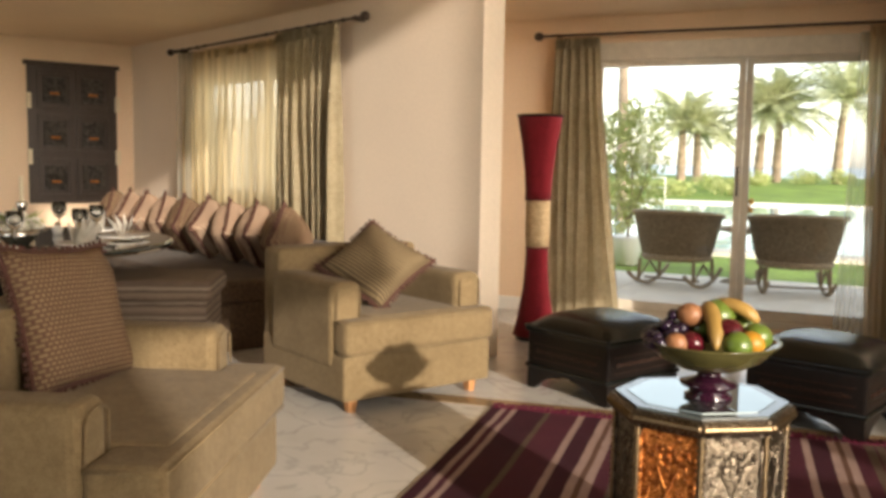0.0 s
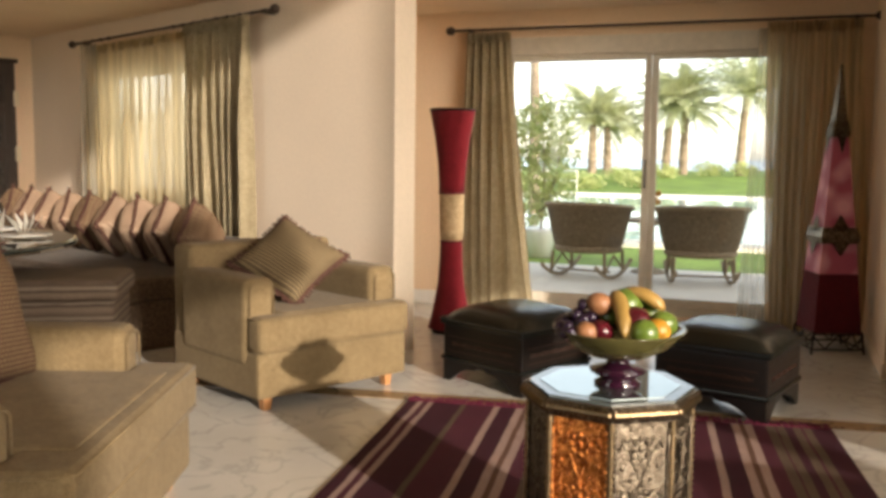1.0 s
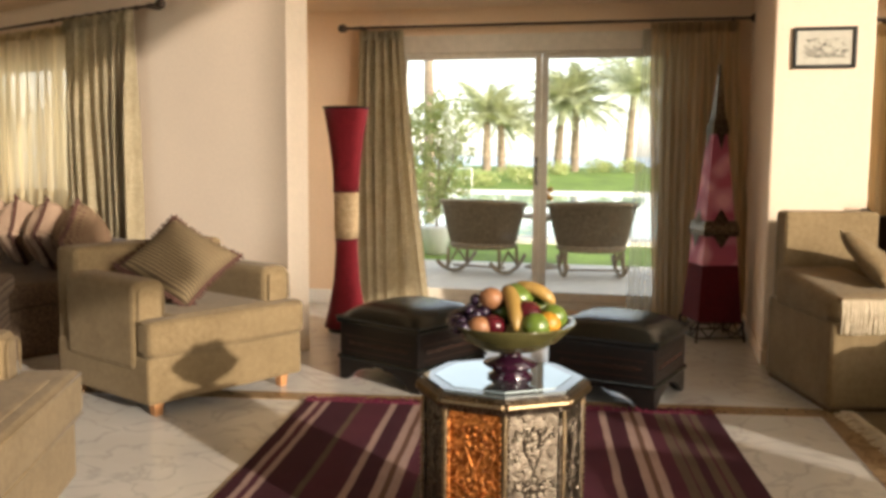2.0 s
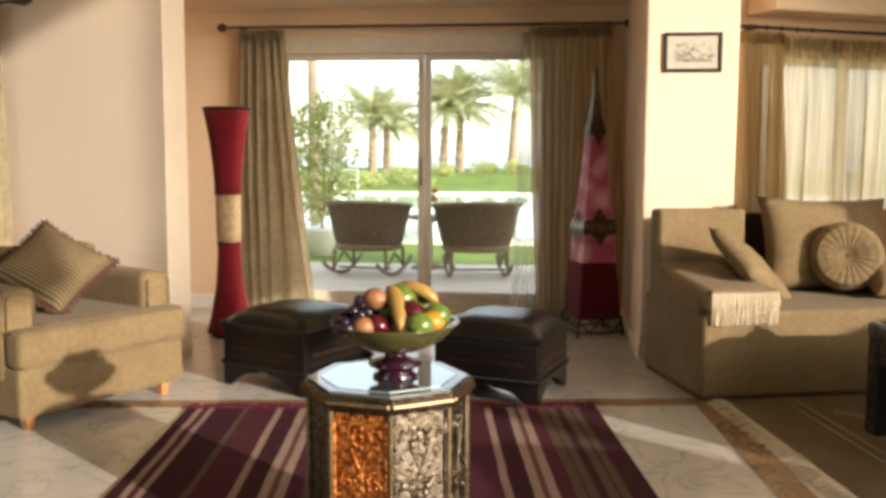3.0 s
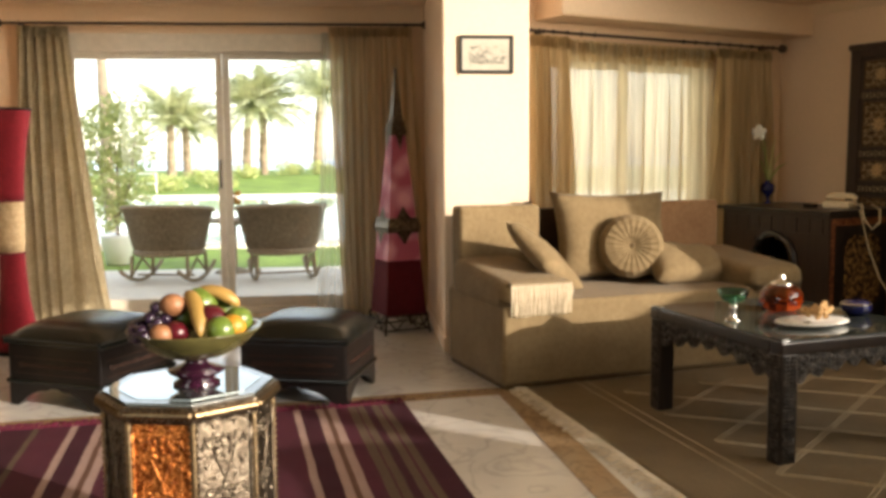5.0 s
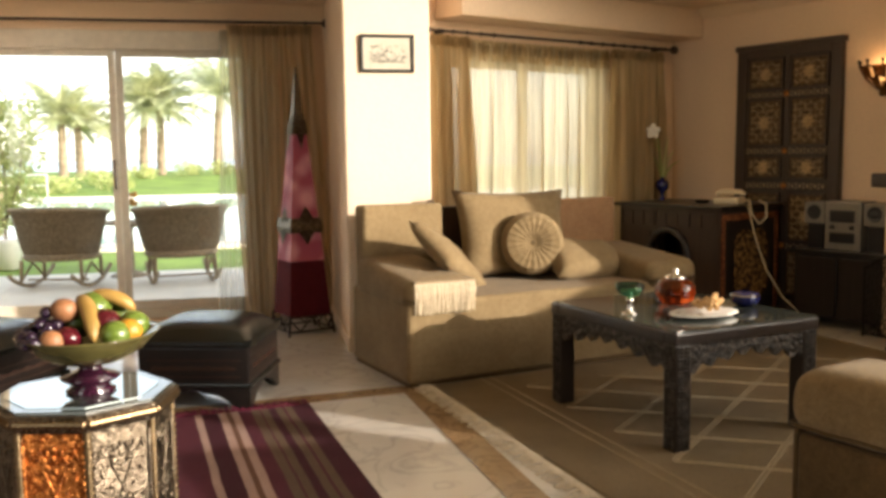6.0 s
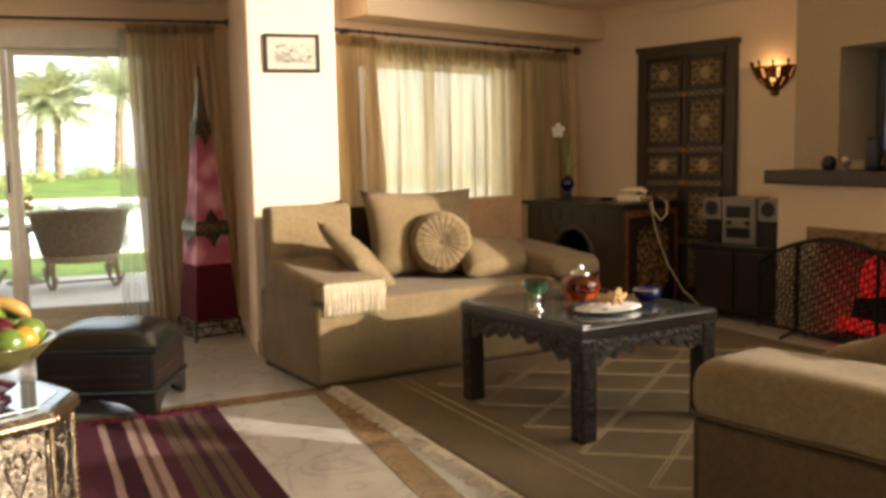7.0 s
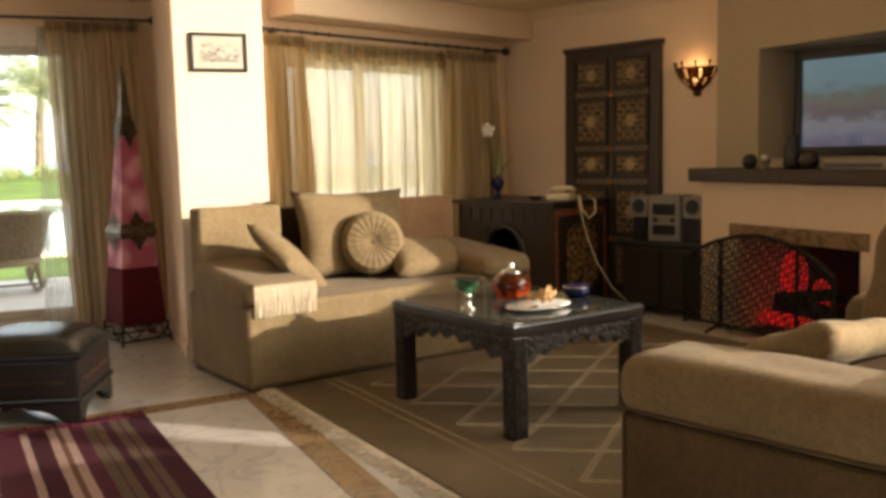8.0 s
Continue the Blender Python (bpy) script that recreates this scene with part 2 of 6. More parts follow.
BLUE_GLASS = plain("blue_glaze", (0.012, 0.015, 0.09), 0.08, 0.0, 20, 0.3, 0.0)
AMBER = glass("amber_tea", (0.75, 0.12, 0.02), 0.02)
PURPLE_GLASS = plain("purple_glass", (0.022, 0.005, 0.013), 0.08, 0, 15, 0.4, 0)
OLIVE_GLASS = plain("olive_glass", (0.085, 0.075, 0.025), 0.12, 0, 15, 0.3, 0)
MIRRORED = plain("mirrored_glass", (0.29, 0.33, 0.32), 0.04, 0.9, 10, 0.06, 0.0)
MIRROR_TOP = plain("dark_glass_top", (0.05, 0.06, 0.055), 0.03, 0.0, 10, 0.1, 0.0, spec=1.0)
CHINA = plain("white_china", (0.82, 0.80, 0.76), 0.15, 0, 30, 0.04, 0)
CLOTH = fabric("white_napkin", (0.80, 0.77, 0.70), 200, 0.06)
STEEL = plain("polished_steel", (0.60, 0.58, 0.54), 0.18, 1.0, 30, 0.1, 0)
PLASTIC = plain("grey_plastic", (0.24, 0.225, 0.195), 0.4, 0.2, 30, 0.1, 0)
BLACK = plain("black_plastic", (0.012, 0.012, 0.013), 0.35, 0, 30, 0.3, 0.05)
CREAM = plain("cream_plastic", (0.70, 0.60, 0.42), 0.35, 0, 30, 0.05, 0)
SCREEN, scr_nt, scr_b = material("tv_picture")
scr_tc = scr_nt.nodes.new("ShaderNodeTexCoord")
scr_sp = scr_nt.nodes.new("ShaderNodeSeparateXYZ")
scr_nt.links.new(scr_tc.outputs["Object"], scr_sp.inputs[0])
scr_n = noisy(scr_nt, 7, 6, 0.65, stretch=(1, 1, 2.2))
scr_ma = scr_nt.nodes.new("ShaderNodeMath")
scr_ma.operation = "MULTIPLY_ADD"
scr_ma.inputs[1].default_value = 0.30
scr_nt.links.new(scr_n.outputs["Fac"], scr_ma.inputs[0])
scr_nt.links.new(scr_sp.outputs[2], scr_ma.inputs[2])
scr_r = ramp(scr_nt, [(0.20, (0.050, 0.052, 0.080)), (0.31, (0.080, 0.082, 0.110)), (0.37, (0.10, 0.105, 0.12)), (0.42, (0.045, 0.045, 0.05)),
                      (0.49, (0.068, 0.060, 0.055)), (0.54, (0.055, 0.07, 0.06)), (0.60, (0.070, 0.115, 0.130)), (0.78, (0.080, 0.130, 0.150))])
scr_nt.links.new(scr_ma.outputs[0], scr_r.inputs["Fac"])
scr_nt.links.new(scr_r.outputs["Color"], scr_b.inputs["Emission Color"])
setp(scr_b, Base_Color=(0.01, 0.01, 0.012, 1), Roughness=0.15, Emission_Strength=0.42)
PAPER = plain("print_paper", (0.46, 0.43, 0.35), 0.8, 0, 20, 0.1, 0)
INK = plain("print_ink", (0.11, 0.105, 0.09), 0.8, 0, 20, 0.2, 0)
WICKER = carved("wicker_weave", (0.42, 0.32, 0.20), (0.17, 0.12, 0.07), 90, 0, 0.6, 0.006, 0.8)
GRASS = plain("lawn_grass", (0.24, 0.36, 0.05), 0.9, 0, 25, 0.4, 0.3, 0.8)
PATIO = plain("patio_stone", (0.86, 0.79, 0.67), 0.75, 0, 25, 0.12, 0.1)
WATER = plain("pool_water", (0.42, 0.72, 0.76), 0.05, 0, 3, 0.1, 0.02)
SEA = plain("sea_water", (0.10, 0.22, 0.34), 0.25, 0, 0.5, 0.15, 0.05)
BARK = plain("palm_bark", (0.33, 0.25, 0.17), 0.9, 0, 18, 0.4, 0.5)
PALM = leafy("palm_leaf", (0.52, 0.55, 0.33), (0.76, 0.77, 0.52))
LEAF = leafy("shrub_leaf", (0.36, 0.44, 0.14), (0.66, 0.66, 0.32))
PETAL = plain("white_petal", (0.80, 0.76, 0.66), 0.6, 0, 20, 0.05, 0)
SOOT = plain("soot", (0.015, 0.012, 0.011), 0.9, 0, 20, 0.4, 0.2)
AUB, AUB2, PNK, BRN, OLV = (0.050, 0.010, 0.020), (0.078, 0.016, 0.030), (0.36, 0.25, 0.22), (0.13, 0.065, 0.045), (0.105, 0.072, 0.050)
RUG_A = striped("aubergine_kilim", [(0.0, AUB), (0.07, PNK), (0.095, AUB2), (0.125, PNK), (0.15, AUB), (0.29, OLV), (0.32, AUB2), (0.455, PNK), (0.485, AUB),
                                    (0.565, PNK), (0.60, BRN), (0.625, PNK), (0.66, AUB2), (0.715, OLV), (0.755, AUB2), (0.765, OLV), (0.80, AUB), (0.835, OLV),
                                    (0.87, AUB2), (0.88, OLV), (0.915, AUB)], 0.98, waviness=0.02)
RUG_B = plain("beige_kilim", (0.33, 0.255, 0.16), 0.95, 0, 140, 0.22, 0.5)
FIRE = glowing("fire_glow", (1.0, 0.02, 0.02), 0.14)
BULB = glowing("lamp_glow", (1.0, 0.50, 0.15), 0.55)
APPLE_RED = plain("red_apple_skin", (0.07, 0.005, 0.010), 0.25, 0, 25, 0.4, 0)
APPLE_GREEN = plain("green_apple_skin", (0.10, 0.15, 0.022), 0.3, 0, 25, 0.2, 0)
PEACH_SKIN = plain("peach_skin", (0.24, 0.105, 0.045), 0.5, 0, 12, 0.3, 0)
ORANGE_SKIN = plain("orange_skin", (0.40, 0.19, 0.015), 0.4, 0, 60, 0.1, 0.2)
BANANA = plain("banana_skin", (0.33, 0.20, 0.05), 0.45, 0, 8, 0.25, 0)
GRAPE = plain("grape_skin", (0.018, 0.008, 0.022), 0.25, 0, 30, 0.4, 0)
BISCUIT = plain("biscuit", (0.50, 0.30, 0.12), 0.8, 0, 30, 0.3, 0.3)


# ---- mesh helpers ----
def part(name, bm, mat, parent=None, label="", m=None, smooth=False):
    me = bpy.data.meshes.new(name)
    if smooth:
        for f in bm.faces:
            f.smooth = True
    bm.to_mesh(me)
    bm.free()
    me.materials.append(mat)
    ob = new(name, me)
    ob.parent = parent
    if m is not None:
        ob.matrix_basis = m
    return tagged(ob, label)


def thing(name, m, label, category, group=""):
    return tagged(place(new(name), m), label, category, group)


def place(ob, m):
    ob.matrix_basis = m
    return ob


def structure(name, bm, mat, label, m=None, smooth=False):
    return tagged(part(name, bm, mat, None, label, m, smooth), kind="structure")


def box(x0, x1, y0, y1, z0, z1, bevel=0.0, seg=2, into=None):
    bm = bmesh.new()
    r = bmesh.ops.create_cube(bm, size=1.0)
    for v in bm.verts:
        v.co = Vector(((x0 + x1) / 2 + v.co.x * (x1 - x0), (y0 + y1) / 2 + v.co.y * (y1 - y0), (z0 + z1) / 2 + v.co.z * (z1 - z0)))
    if bevel:
        bmesh.ops.bevel(bm, geom=bm.edges[:], offset=bevel, segments=seg, affect="EDGES", profile=0.6)
    return join(into, bm)


def join(into, bm, m=None):
    if m is not None:
        bm.transform(m)
    if into is None:
        return bm
    tmp = bpy.data.meshes.new("tmp")
    bm.to_mesh(tmp)
    bm.free()
    into.from_mesh(tmp)
    bpy.data.meshes.remove(tmp)
    return into


def lathe(profile, seg=28, into=None, m=None, sides=None):
    bm = bmesh.new()
    n = sides or seg
    rings = [[bm.verts.new((r * math.cos(2 * math.pi * i / n), r * math.sin(2 * math.pi * i / n), z)) for i in range(n)]
             for r, z in profile]
    for a, b in zip(rings, rings[1:]):
        for i in range(n):
            j = (i + 1) % n
            bm.faces.new((a[i], a[j], b[j], b[i]))
    bm.faces.new(rings[0][::-1])
    bm.faces.new(rings[-1])
    return join(into, bm, m)


def tube(points, r, seg=8, into=None, taper=None):
    bm = bmesh.new()
    pts = [Vector(p) for p in points]
    rings = []
    for i, p in enumerate(pts):
        d = (pts[min(i + 1, len(pts) - 1)] - pts[max(i - 1, 0)]).normalized()
        side = d.cross(Vector((0, 0, 1)) if abs(d.z) < 0.9 else Vector((1, 0, 0))).normalized()
        up = side.cross(d)
        rr = r if taper is None else r + (taper - r) * i / max(1, len(pts) - 1)
        rings.append([bm.verts.new(p + (side * math.cos(2 * math.pi * k / seg) + up * math.sin(2 * math.pi * k / seg)) * rr) for k in range(seg)])
    for a, b in zip(rings, rings[1:]):
        for k in range(seg):
            j = (k + 1) % seg
            bm.faces.new((a[k], a[j], b[j], b[k]))
    bm.faces.new(rings[0][::-1])
    bm.faces.new(rings[-1])
    return join(into, bm)


def pillow(w, h, d, n=14, pinch=0.10, wrinkle=0.006, seed=0, into=None, m=None):
    """A stuffed cushion, w by h in x and z, d thick in y, with drawn-in edges and pointed corners."""
    bm = bmesh.new()
    grid = {}
    for side in (1, -1):
        for i in range(n + 1):
            for j in range(n + 1):
                a, b = 2 * i / n - 1, 2 * j / n - 1
                edge = i in (0, n) or j in (0, n)
                if edge and side == -1:
                    grid[side, i, j] = grid[1, i, j]
                    continue
                x = a * w / 2 * (1 - pinch * (1 - b * b) * abs(a) ** 3)
                z = b * h / 2 * (1 - pinch * (1 - a * a) * abs(b) ** 3)
                t = ((1 - a ** 4) * (1 - b ** 4)) ** 0.55
                y = side * d / 2 * t
                k = noise.noise(Vector((x * 9 + seed * 7.3, y * 9, z * 9 + seed))) * wrinkle * (1 if not edge else 0.5)
                grid[side, i, j] = bm.verts.new((x + k, y + k * side * 2, z + k))
    for side in (1, -1):
        for i in range(n):
            for j in range(n):
                q = [grid[side, i, j], grid[side, i + 1, j], grid[side, i + 1, j + 1], grid[side, i, j + 1]]
                if len(set(q)) == 4:
                    bm.faces.new(q if side == -1 else q[::-1])
    return join(into, bm, m)


def drape(width0, width1, height, folds, amp, n=None, thick=0.0, shift=0.0, seed=0, into=None, m=None, pleats=True, fan=0.0):
    """A hanging curtain: width0 at the top to width1 at the foot, in x, hanging from z=height to 0.
    Folds differ in width and depth, wander on the way down and open out by fan towards the foot."""
    bm = bmesh.new()
    n = n or folds * 14
    rows = 20
    vs = []
    for j in range(rows + 1):
        t = j / rows
        wdt = width0 + (width1 - width0) * t ** 1.2
        line = []
        for i in range(n + 1):
            s = i / n
            drift = noise.noise(Vector((s * folds * 0.45 + seed * 3.1, t * 0.9, seed * 1.7)))
            size = 0.75 + 0.6 * noise.noise(Vector((s * folds * 0.8 + seed * 5.3, t * 0.5 + 4, seed)))
            ph = 2 * math.pi * (folds * s + drift * (0.25 + 0.55 * t) + seed * 0.37)
            depth = amp * (0.45 + 0.55 * min(1, t * 3) if pleats else 1) * size * (1 - fan * t)
            crest = math.sin(ph) + 0.28 * math.sin(2 * ph + 1.3 + 2 * drift) + 0.12 * math.sin(3.7 * ph)
            line.append(bm.verts.new(((s - 0.5) * wdt + shift * t ** 1.2 + 0.22 * depth * math.sin(2 * ph), depth * crest,
                                      height * (1 - t) + (0.006 * math.sin(ph) if j == rows else 0))))
        vs.append(line)
    for j in range(rows):
        for i in range(n):
            bm.faces.new((vs[j][i], vs[j][i + 1], vs[j + 1][i + 1], vs[j + 1][i]))
    if thick:
        bmesh.ops.solidify(bm, geom=bm.faces[:], thickness=thick)
    return join(into, bm, m)


def ball(r, c=(0, 0, 0), s=(1, 1, 1), seg=14, into=None):
    bm = bmesh.new()
    bmesh.ops.create_uvsphere(bm, u_segments=seg, v_segments=max(6, seg * 2 // 3), radius=r)
    bm.transform(Matrix.Translation(c) @ Matrix.Diagonal((*s, 1)))
    return join(into, bm)


def panel_wall(length, z1, holes, thick, z0=0.0):
    """A wall along +x from 0 to length, its face at y=0 and its back at y=thick, with real openings (x0, x1, z0, z1)."""
    xs = sorted({0, length, *[h[0] for h in holes], *[h[1] for h in holes]})
    zs = sorted({z0, z1, *[h[2] for h in holes], *[h[3] for h in holes]})
    bm = bmesh.new()
    inside = lambda x, z: any(a < x < b and c < z < d for a, b, c, d in holes) or not (0 < x < length and z0 < z < z1)
    vert = {}

    def vv(x, y, z):
        k = (round(x, 5), y, round(z, 5))
        if k not in vert:
            vert[k] = bm.verts.new(k)
        return vert[k]

    for xa, xb in zip(xs, xs[1:]):
        for za, zb in zip(zs, zs[1:]):
            mx, mz = (xa + xb) / 2, (za + zb) / 2
            if inside(mx, mz):
                continue
            bm.faces.new((vv(xa, 0, za), vv(xb, 0, za), vv(xb, 0, zb), vv(xa, 0, zb)))
            bm.faces.new((vv(xa, thick, zb), vv(xb, thick, zb), vv(xb, thick, za), vv(xa, thick, za)))
    for xa, xb in zip(xs, xs[1:]):
        for z in zs:
            lo, hi = inside((xa + xb) / 2, z - 1e-3), inside((xa + xb) / 2, z + 1e-3)
            if lo != hi:
                q = (vv(xa, 0, z), vv(xb, 0, z), vv(xb, thick, z), vv(xa, thick, z))
                bm.faces.new(q if not lo else q[::-1])
    for za, zb in zip(zs, zs[1:]):
        for x in xs:
            lo, hi = inside(x - 1e-3, (za + zb) / 2), inside(x + 1e-3, (za + zb) / 2)
            if lo != hi:
                q = (vv(x, 0, za), vv(x, thick, za), vv(x, thick, zb), vv(x, 0, zb))
                bm.faces.new(q if hi else q[::-1])
    bmesh.ops.recalc_face_normals(bm, faces=bm.faces[:])
    return bm


# ---- plan: three parts of one room, each with its own heading ----
def frame_at(x, y, deg, z=0.0):
    return pose(x, y, z, 0, 0, deg)


CEIL, HIGH = 2.32, 4.7
DOOR_Y = 7.09
C_ORIGIN = (3.52, 7.2)                    # corner of the window wall and the carved-door wall
C_DEG = 24.0


# ---- structure ----
floor = structure("floor", box(-10, 5.2, -3.4, 7.26, -0.12, 0.0), MARBLE, "polished white marble floor with grey veins")
LONG = pose(0.81, 4.69, 0, 0, 0, 188.0)
tagged(part("trim_1", box(-0.02, 4.6, -0.02, 0.11, 0.0, 0.004), BAND, None, "brown marble band inlaid in the floor", LONG), kind="structure")
tagged(part("trim_2", box(-0.07, 0.07, -3.4, 0.0, 0.0, 0.0045), BAND, None, "brown marble band inlaid in the floor",
            pose(0.875, 4.70, 0, 0, 0, 4.5)), kind="structure")

wall_north = structure("wall_north", panel_wall(4.27, CEIL + 0.2, [(1.58, 3.74, 0.02, 2.08)], 0.17), PLASTER,
                       "peach plaster wall round the sliding door", frame_at(-3.6, DOOR_Y, 0))
structure("wall_alcove", panel_wall(1.2, CEIL + 0.2, [], 0.15), PLASTER, "peach plaster side wall", frame_at(-3.6, 5.95, 90))
pier = structure("wall_pier", box(0.65, 1.175, 5.64, 7.30, 0, CEIL + 0.2, 0.012), PIER, "cream plaster pier beside the sliding door")
tagged(part("baseboard", box(0.642, 1.183, 5.632, 7.08, 0, 0.09, 0.004), PLASTER_PALE, None, "low painted plinth"), kind="structure")
wall_c = structure("wall_window", panel_wall(2.62, CEIL + 0.2, [(0.24, 1.80, 0.62, 1.92)], 0.2), PLASTER,
                   "peach plaster wall with a curtained window", pose(C_ORIGIN[0], C_ORIGIN[1], 0, 0, 0, C_DEG) @ pose(-2.56, 0, 0))
structure("wall_carved_side", panel_wall(2.6, HIGH, [], 0.2), PLASTER, "peach plaster wall behind the carved door", frame_at(*C_ORIGIN, -66))
structure("trim_soffit", box(-2.4, 0.0, -0.30, 0.0, 2.10, CEIL, 0.01), PLASTER, "plaster box beam over the window",
          frame_at(*C_ORIGIN, C_DEG))
A_END = (-6.98, 7.43)
wall_a = structure("wall_dining", panel_wall(5.36, HIGH, [(1.5, 3.75, 0.78, 1.95)], 0.17), PLASTER_PALE,
                   "cream plaster wall with the dining window", frame_at(*A_END, -24.6))
wall_west = structure("wall_west", panel_wall(6.0, HIGH, [], 0.2), PLASTER, "peach plaster wall of the dining corner", frame_at(-9.48, 1.98, 65.4))
# These two unseen walls are dark only to weaken bounce; the opening takes a lamp.
structure("wall_west_end", panel_wall(5.4, HIGH, [], 0.2), DARKWOOD, "plain unseen wall, darkened to cut bounced light", frame_at(-9.48, -3.4, 90))
structure("wall_south", panel_wall(14.7, HIGH, [(9.0, 12.6, 0.9, 3.7)], 0.2), DARKWOOD, "plain unseen wall, darkened to cut bounced light", frame_at(5.2, -3.4, 180))
# Unseen wall, added; each opening is cut to steer where sun and shade fall.
structure("wall_east", panel_wall(7.04, HIGH + 0.1, [(0.06, 1.58, 1.14, 4.5), (1.58, 2.06, 1.14, 2.1), (2.06, 2.3, 0.62, 2.1), (2.3, 2.7, 0.62, 4.5), (2.78, 3.20, 0.62, 4.5), (3.20, 3.46, 0.62, 1.9), (3.46, 4.6, 0.62, 4.5), (4.6, 6.9, 0.62, 2.62),
                                                   (4.6, 6.9, 3.2, 4.5)], 0.2), PLASTER, "unseen plaster wall with openings stepped to shape the sunlight",
          frame_at(4.14, 3.66, -90))
# The parts at HIGH are unseen, raised so low sun reaches the far walls.
lid = box(-10, -3.0, 3.6, 7.8, CEIL, CEIL + 0.12)
box(-3.0, 5.6, 5.9, 7.7, CEIL, CEIL + 0.12, into=lid)
box(-10, 5.6, -3.6, 3.6, HIGH, HIGH + 0.12, into=lid)
box(-3.0, 5.6, 3.6, 5.9, HIGH, HIGH + 0.12, into=lid)
structure("ceiling", lid, CEILING, "warm cream painted plaster ceiling")
# Added fascia, out of view, closes the step to the raised ceiling.
structure("wall_drop", join(box(-10, -3.0, 3.52, 3.6, CEIL, HIGH), join(box(-3.08, -3.0, 3.6, 5.9, CEIL + 0.12, HIGH), box(-3.0, 5.6, 5.9, 5.98, CEIL + 0.12, HIGH))), PLASTER,
          "unseen plaster fascia up to the added high ceiling")


def cornice(name, m, length):
    bm = bmesh.new()
    pts = [(0, 0), (0.0, -0.07), (-0.015, -0.07), (-0.03, -0.05), (-0.055, -0.02), (-0.07, -0.015), (-0.07, 0)]
    a = [bm.verts.new((0, y, z)) for y, z in pts]
    b = [bm.verts.new((length, y, z)) for y, z in pts]
    for i in range(len(pts)):
        j = (i + 1) % len(pts)
        bm.faces.new((a[i], b[i], b[j], a[j]))
    bm.faces.new(a)
    bm.faces.new(b[::-1])
    bmesh.ops.recalc_face_normals(bm, faces=bm.faces[:])
    return tagged(part(name, bm, CEILING, None, "moulded plaster cornice", m @ pose(0, 0, CEIL)), kind="structure")


tagged(part("baseboard_door", join(box(-3.6, -2.03, DOOR_Y - 0.014, DOOR_Y, 0, 0.11, 0.004), box(0.15, 0.64, DOOR_Y - 0.014, DOOR_Y, 0, 0.11, 0.004)), CHINA, None,
            "white skirting beside the sliding door"), kind="structure")
cornice("trim_cornice", frame_at(*C_ORIGIN, -66), 2.3)


def window(name, m, x0, x1, z0, z1, panes, label, deep=0.06, bar=0.06, shift=0.0):
    """A framed window or glazed door: local x along the wall, y outwards."""
    root = tagged(place(new(name), m), label, kind="structure")
    fr = box(x0, x0 + bar, 0, deep, z0, z1, 0.006)
    box(x1 - bar, x1, 0, deep, z0, z1, 0.006, into=fr)
    box(x0 + bar, x1 - bar, 0, deep, z1 - bar, z1, 0.006, into=fr)
    box(x0 + bar, x1 - bar, 0, deep, z0, z0 + bar, 0.006, into=fr)
    part("window_frame", fr, FRAME, root)
    wdt = (x1 - x0 - 2 * bar) / panes
    for i in range(panes):
        a, b = x0 + bar + i * wdt + (shift if i else 0), x0 + bar + (i + 1) * wdt + (shift if i + 1 < panes else 0)
        off = deep * (0.15 if i % 2 == 0 else 0.5)
        sash = box(a, a + 0.05, off, off + 0.03, z0 + bar, z1 - bar, 0.004)
        box(b - 0.05, b, off, off + 0.03, z0 + bar, z1 - bar, 0.004, into=sash)
        box(a + 0.05, b - 0.05, off, off + 0.03, z1 - bar - 0.05, z1 - bar, 0.004, into=sash)
        box(a + 0.05, b - 0.05, off, off + 0.03, z0 + bar, z0 + bar + 0.07, 0.004, into=sash)
        s = part("sash", sash, FRAME, root)
        pane = part("pane", box(a + 0.045, b - 0.045, off + 0.012, off + 0.018, z0 + bar + 0.06, z1 - bar - 0.045), CLEAR, s, "clear glass pane")
        pane.visible_shadow = False
    return root


door = window("door_1", frame_at(-3.6, DOOR_Y + 0.02, 0), 1.58, 3.74, 0.02, 2.045, 2,
              "two-panel beige aluminium sliding glass door to the terrace", 0.09, 0.06, 0.085)
part("door_handle", box(2.71, 2.73, -0.02, 0.015, 0.98, 1.2, 0.005), STEEL, door, "slim metal pull")
part("shutter_box", box(1.5, 3.82, -0.03, 0.0, 1.985, 2.12, 0.006), FRAME, door, "beige fascia over the door")
window("window_2", pose(*A_END, 0, 0, 0, -24.6) @ pose(0, 0.08, 0), 1.5, 3.75, 0.78, 1.95, 2, "dining window in a pale frame")
window("window_3", pose(*C_ORIGIN, 0, 0, 0, C_DEG) @ pose(-2.56, 0.08, 0), 0.24, 1.80, 0.62, 1.92, 2, "two-light window in a pale frame")

# ---- fireplace ----
F = frame_at(4.0, 5.2, -85.4)
fp = thing("fireplace", F, "peach plaster fireplace with a dark mantel shelf", "fireplace")
part("chimney_breast", panel_wall(1.50, 0.965, [(0.34, 1.27, 0.0, 0.645)], 0.45), PLASTER, fp, "peach plaster breast", pose(0.03, 0, 0))
part("upper_breast", panel_wall(1.47, HIGH, [(0.37, 1.44, 1.11, 1.80)], 0.5, 1.055), BREAST, fp, "olive-tan plaster wall with a niche", pose(0.06, 0.10, 0))
part("niche_back", box(0.3, 1.53, 0.60, 0.64, 1.0, 1.95), PLASTER_PALE, fp)
part("mantel", box(-0.03, 1.56, -0.07, 0.30, 0.965, 1.052, 0.01), DARKWOOD, fp, "dark stone mantel shelf")
